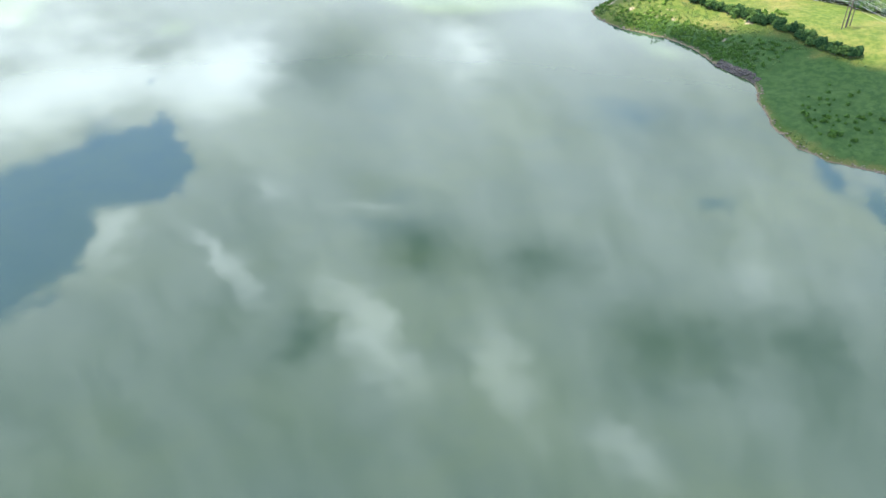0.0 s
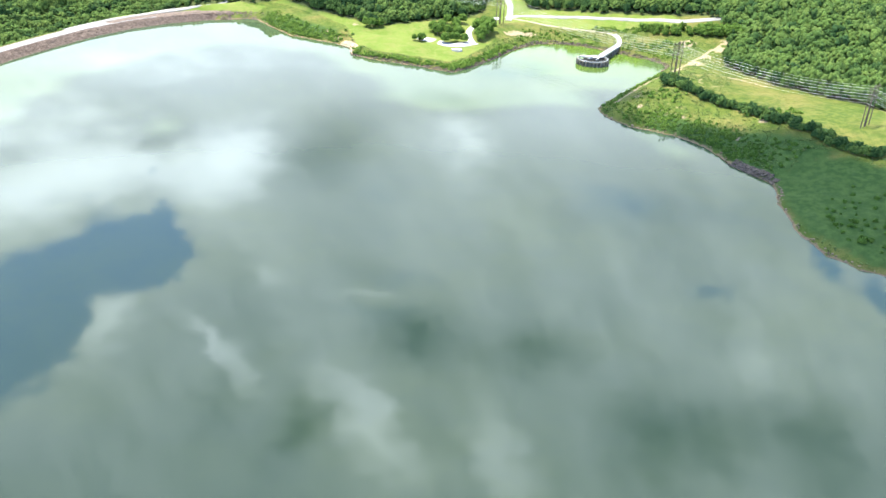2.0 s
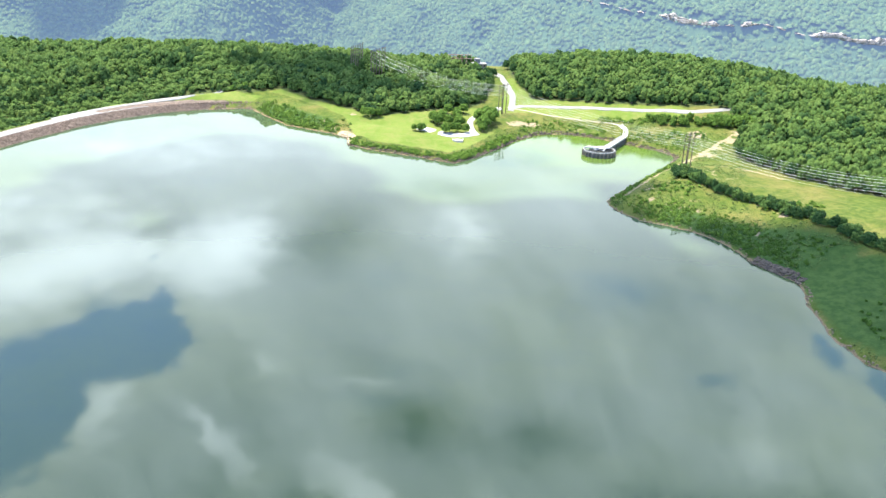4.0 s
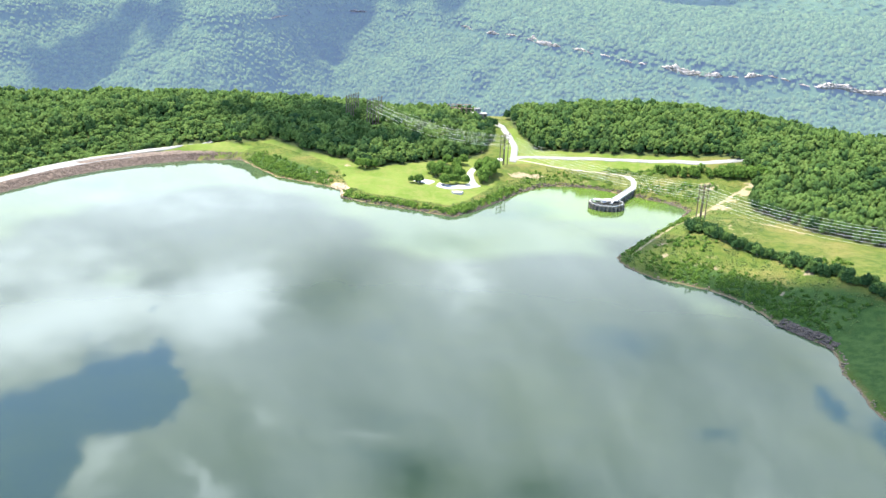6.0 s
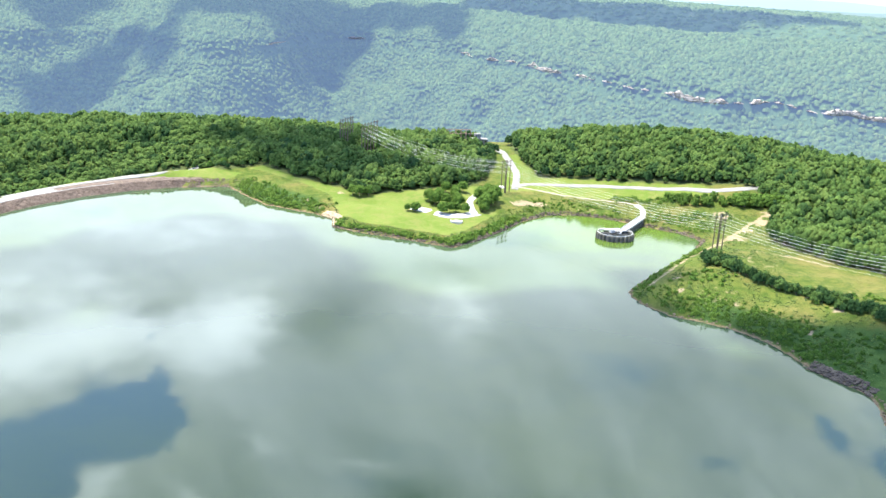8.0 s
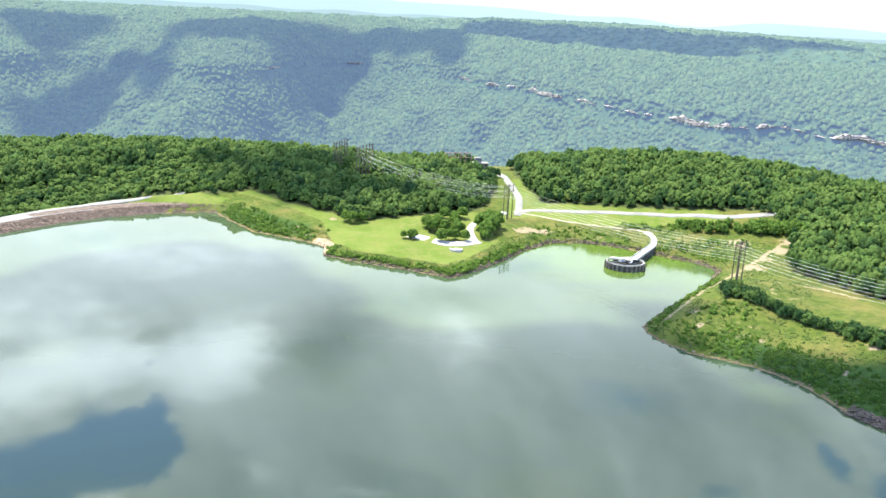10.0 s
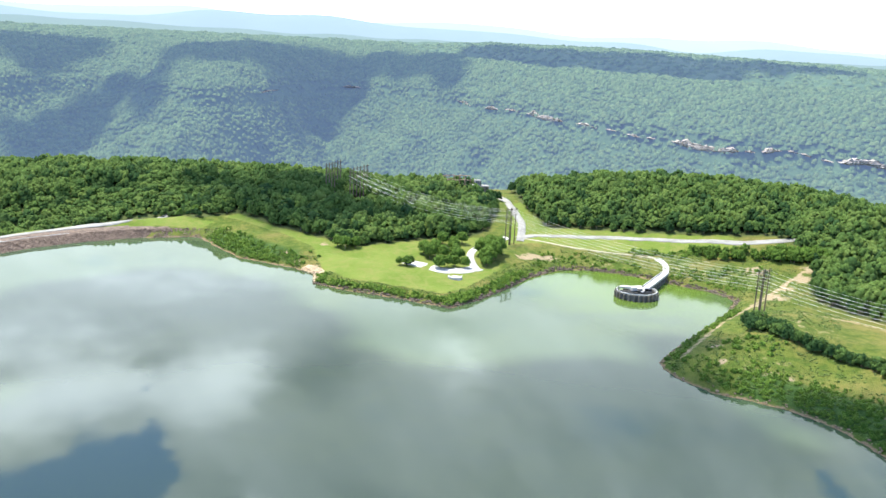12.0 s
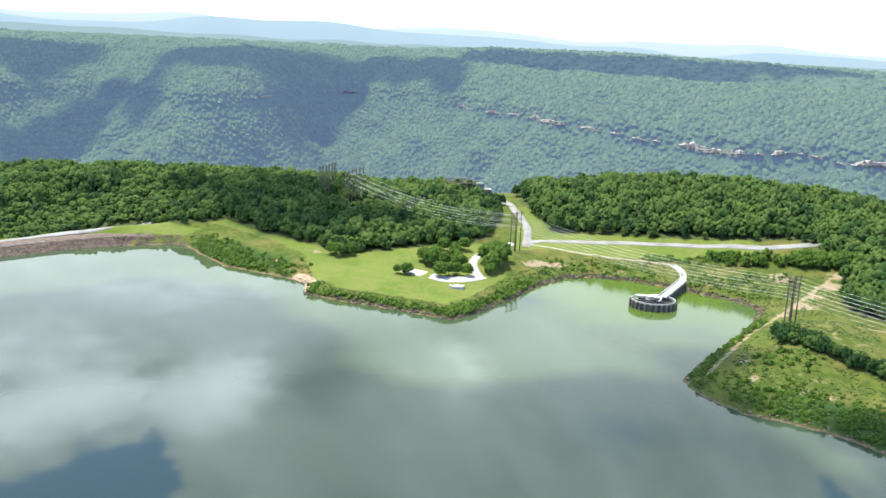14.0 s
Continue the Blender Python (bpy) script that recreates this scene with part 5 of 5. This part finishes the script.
def shrub_band(a, b, count, d0, d1, s0, s1, seed):
    """Shrubs along the shore between two places, d0 to d1 metres from the water."""
    rng = np.random.RandomState(seed)
    i = int(np.argmin(np.hypot(shore[:, 0] - a[0], shore[:, 1] - a[1])))
    j = int(np.argmin(np.hypot(shore[:, 0] - b[0], shore[:, 1] - b[1])))
    for _ in range(count):
        k = rng.randint(i, j + 1)
        p = shore[k] + ns[k] * (d0 + (d1 - d0) * rng.uniform() ** 1.2) + ts[k] * rng.uniform(-1, 1)
        shrub_rows.append((p[0], p[1], rng.uniform(s0, s1)))


shrub_band((-168, 893), (-84, 818), 240, 2.0, 22, 0.8, 2.8, 81)
shrub_band((-71, 800), (18, 751), 210, 2.5, 8, 1.2, 3.0, 82)
shrub_band((20, 753), (72, 823), 190, 1.5, 9, 1.3, 3.4, 83)
shrub_band((72, 823), (150, 838), 60, 3, 16, 1.2, 2.6, 84)
shrub_band((165, 826), (199, 794), 70, 5, 26, 1.2, 2.8, 85)
shrub_band((190, 766), (124, 668), 110, 2, 9, 1.2, 2.6, 86)
shrub_band((123, 660), (150, 627), 60, 4, 20, 1.2, 2.6, 87)
shrub_band((150, 627), (192, 570), 210, 4, 24, 1.0, 2.5, 88)
shrub_band((150, 627), (192, 570), 300, 3, 30, 0.9, 2.2, 96)
shrub_band((192, 570), (209, 545), 90, 8, 44, 1.0, 2.6, 89)
shrub_band((-166, 888), (-88, 820), 260, 1.5, 15, 0.8, 2.2, 97)
shrub_band((209, 525), (221, 430), 60, 18, 60, 1.2, 3.0, 90)
rng = np.random.RandomState(91)
for x, y, r, n in ((163, 876, 14, 30), (185, 866, 14, 20), (166, 668, 22, 30), (240, 628, 26, 26), (215, 828, 22, 30), (100, 870, 18, 14), (-132, 858, 12, 12)):
    for _ in range(n):
        a, q = rng.uniform(0, 6.283), r * math.sqrt(rng.uniform())
        shrub_rows.append((x + q * math.cos(a), y + 0.5 * q * math.sin(a), rng.uniform(1.2, 3.4)))
shrub_rows.sort(key=lambda r: r[1])
for k, (x, y, s) in enumerate(shrub_rows[:300]):
    z = float(height(np.array(x), np.array(y)))
    ob = new("shrub", shrub_meshes[k % 5])
    ob.matrix_basis = pose(x, y, z, 0, 0, rng.uniform(0, 360)) @ Matrix.Diagonal((s * 1.25, s * 1.25, s, 1))
    tagged(ob, "low leafy green shrub on the lake bank", "shrub", "shrubs on the banks")
rest = np.array(shrub_rows[300:])
rows = np.stack([rest[:, 0], rest[:, 1], height(rest[:, 0], rest[:, 1]) - 0.1 * rest[:, 2], rest[:, 2] * 1.3, rest[:, 2]], -1)
v, f, tone = scattered(BANK_SHRUBS, rows, 92)
bank_mesh = mesh_from("bank_shrubs", v, f, M["shrub"], True)
toned(bank_mesh, tone)
tagged(new("bank_shrubs", bank_mesh), "leafy shrubs and weeds along the banks", "shrubs", kind="stuff")

# rough weeds and tufts over the banks
rng = np.random.RandomState(93)
wx, wy = rng.uniform(100, 330, 30000), rng.uniform(430, 910, 30000)
sd = shore_distance(wx, wy)
open_ = (sd > 2.5) & (sd < 70) & ~inside(wx, wy, WOOD_RIGHT) & ~inside(wx, wy, LAWN_ROAD) & ~inside(wx, wy, MARSH) & (distance_to(wx, wy, LANE) > 4.5) & (waves(wx, wy, 30, 94) > -0.25)
lx, ly = rng.uniform(-170, 100, 14000), rng.uniform(745, 905, 14000)
ld = shore_distance(lx, ly)
bank = (ld > 1.5) & (ld < 17) & ~inside(lx, ly, LAWN)
wx, wy = np.concatenate([wx[open_], lx[bank]]), np.concatenate([wy[open_], ly[bank]])
s = rng.uniform(0.35, 1.0, len(wx)) ** 1.2
tuft = []
for k in range(5):
    v, f = lump(0, 400 + k, 0.6, 1.7)
    tuft.append((v * np.array([0.7, 0.7, 0.5]) + np.array([0, 0, 0.2]), f))
v, f, _ = scattered(tuft, np.stack([wx, wy, height(wx, wy), s * 1.2, s * 0.9], -1), 95)
tagged(new("weeds", mesh_from("weeds", v, f, M["weed"], True)), "tufts of rough grass and weeds on the banks", "weeds", kind="stuff")


# ---- small things ----
def car(x, y, turn):
    z = float(height(np.array(x), np.array(y))) + 0.35
    th = thing("car", "black estate car parked on the white concrete lot", "car", (x, y, z), turn)
    bm = bmesh.new()
    prof = [(-2.3, 0.35), (-2.35, 0.75), (-2.2, 0.98), (-1.9, 1.02), (-1.45, 1.48), (0.35, 1.52), (1.05, 1.05), (2.15, 0.88), (2.32, 0.6), (2.28, 0.32)]
    left, right = [bm.verts.new((a, -0.9 + 0.12 * (b > 1.1), b)) for a, b in prof], [bm.verts.new((a, 0.9 - 0.12 * (b > 1.1), b)) for a, b in prof]
    bm.faces.new(left), bm.faces.new(right[::-1])
    for k in range(len(prof)):
        bm.faces.new((left[k], right[k], right[(k + 1) % len(prof)], left[(k + 1) % len(prof)]))
    part("body", bm, M["car_paint"], th)
    for s in (-1, 1):
        bm = box(bmesh.new(), (-1.35, s * 0.82 - 0.02, 1.06), (0.55, s * 0.82 + 0.02, 1.42), None, 0.01)
        part("side_window", bm, M["glass"], th)
        for wx_ in (-1.4, 1.4):
            bm = rod(bmesh.new(), (wx_, s * 0.92, 0.33), (wx_, s * 0.68, 0.33), 0.33, sides=14)
            wheel = part("wheel", bm, M["tyre"], th)
            bm = rod(bmesh.new(), (wx_, s * 0.935, 0.33), (wx_, s * 0.92, 0.33), 0.19, sides=10)
            part("rim", bm, M["concrete_pale"], wheel)
    bm = box(bmesh.new(), (-0.42, -0.66, -0.02), (0.42, 0.66, 0.02), pose(0.72, 0, 1.31, 0, 34, 0), 0.01)
    part("windscreen", bm, M["glass"], th)


car(-11.5, 817.5, 35)


def overlook(x, y):
    z = float(height(np.array(x), np.array(y)))
    th = thing("overlook", "round white concrete overlook with a low wall on the lawn", "overlook", (x, y, z))
    bm = bmesh.new()
    bmesh.ops.create_cone(bm, cap_ends=True, segments=32, radius1=4.6, radius2=4.6, depth=1.6, matrix=Matrix.Translation((0, 0, -0.4)))
    part("floor", bm, M["concrete_pale"], th)
    bm = bmesh.new()
    ring = []
    for k in range(29):
        a = math.radians(150 + 240 * k / 28)
        ring.append([bm.verts.new((r * math.cos(a), r * math.sin(a), h)) for r, h in ((4.7, -1.0), (4.7, 1.3), (4.35, 1.3), (4.35, -1.0))])
    for a, b in zip(ring[:-1], ring[1:]):
        for i in range(4):
            bm.faces.new((a[i], a[(i + 1) % 4], b[(i + 1) % 4], b[i]))
    part("wall", bm, M["concrete_pale"], th)


overlook(20, 796)


def plant_house(x, y):
    z = float(height(np.array(x), np.array(y)))
    th = thing("switch_house", "pale concrete switch house above the woods", "building", (x, y, z), 8)
    bm = box(bmesh.new(), (-7, -4, -1), (9, 4, 7.0), None, 0.08)
    part("wall", bm, M["concrete"], th)
    bm = box(bmesh.new(), (-7.4, -4.4, 7.0), (9.4, 4.4, 7.5), None, 0.06)
    part("roof", bm, M["concrete_grey"], th)
    bm = box(bmesh.new(), (-4.0, -2.5, 7.5), (2.0, 2.5, 12.5), None, 0.08)
    tower = part("tower", bm, M["concrete_grey"], th)
    for k in range(3):
        bm = box(bmesh.new(), (-2.9 + 1.9 * k, -2.56, 9.4), (-1.7 + 1.9 * k, -2.50, 11.4), None, 0.0)
        part("louvre", bm, M["dark_metal"], tower)
    for k in range(4):
        bm = box(bmesh.new(), (-5.6 + 3.8 * k, -4.06, 4.2), (-3.8 + 3.8 * k, -4.0, 6.0), None, 0.0)
        part("window", bm, M["glass"], th)
    # steel gantries of the yard beside it
    for k in range(5):
        gx_, gy_ = x - 10 - 5.0 * k, y - 4 + 3.0 * (k % 2)
        gz_ = float(height(np.array(gx_), np.array(gy_)))
        g = thing("gantry", "brown steel lattice gantry of the switch yard", "gantry", (gx_, gy_, gz_), 10 * k, "gantries of the switch yard")
        for s in (-1, 1):
            for q in (-1, 1):
                bm = rod(bmesh.new(), (s * 2.2 + q * 0.6, 0, -0.5), (s * 2.2 + q * 0.15, 0, 17.5), 0.16, 0.12, 6)
                part("leg", bm, M["steel_brown"], g)
            for h in range(1, 8):
                bm = rod(bmesh.new(), (s * 2.2 - 0.5, 0, 2.1 * h), (s * 2.2 + 0.5, 0, 2.1 * h + 1.2), 0.09, sides=5)
                part("lacing", bm, M["steel_brown"], g)
        for h in (13.0, 17.0):
            bm = box(bmesh.new(), (-3.4, -0.3, h), (3.4, 0.3, h + 0.6), None, 0.03)
            part("beam", bm, M["steel_brown"], g)


plant_house(45, 1042)
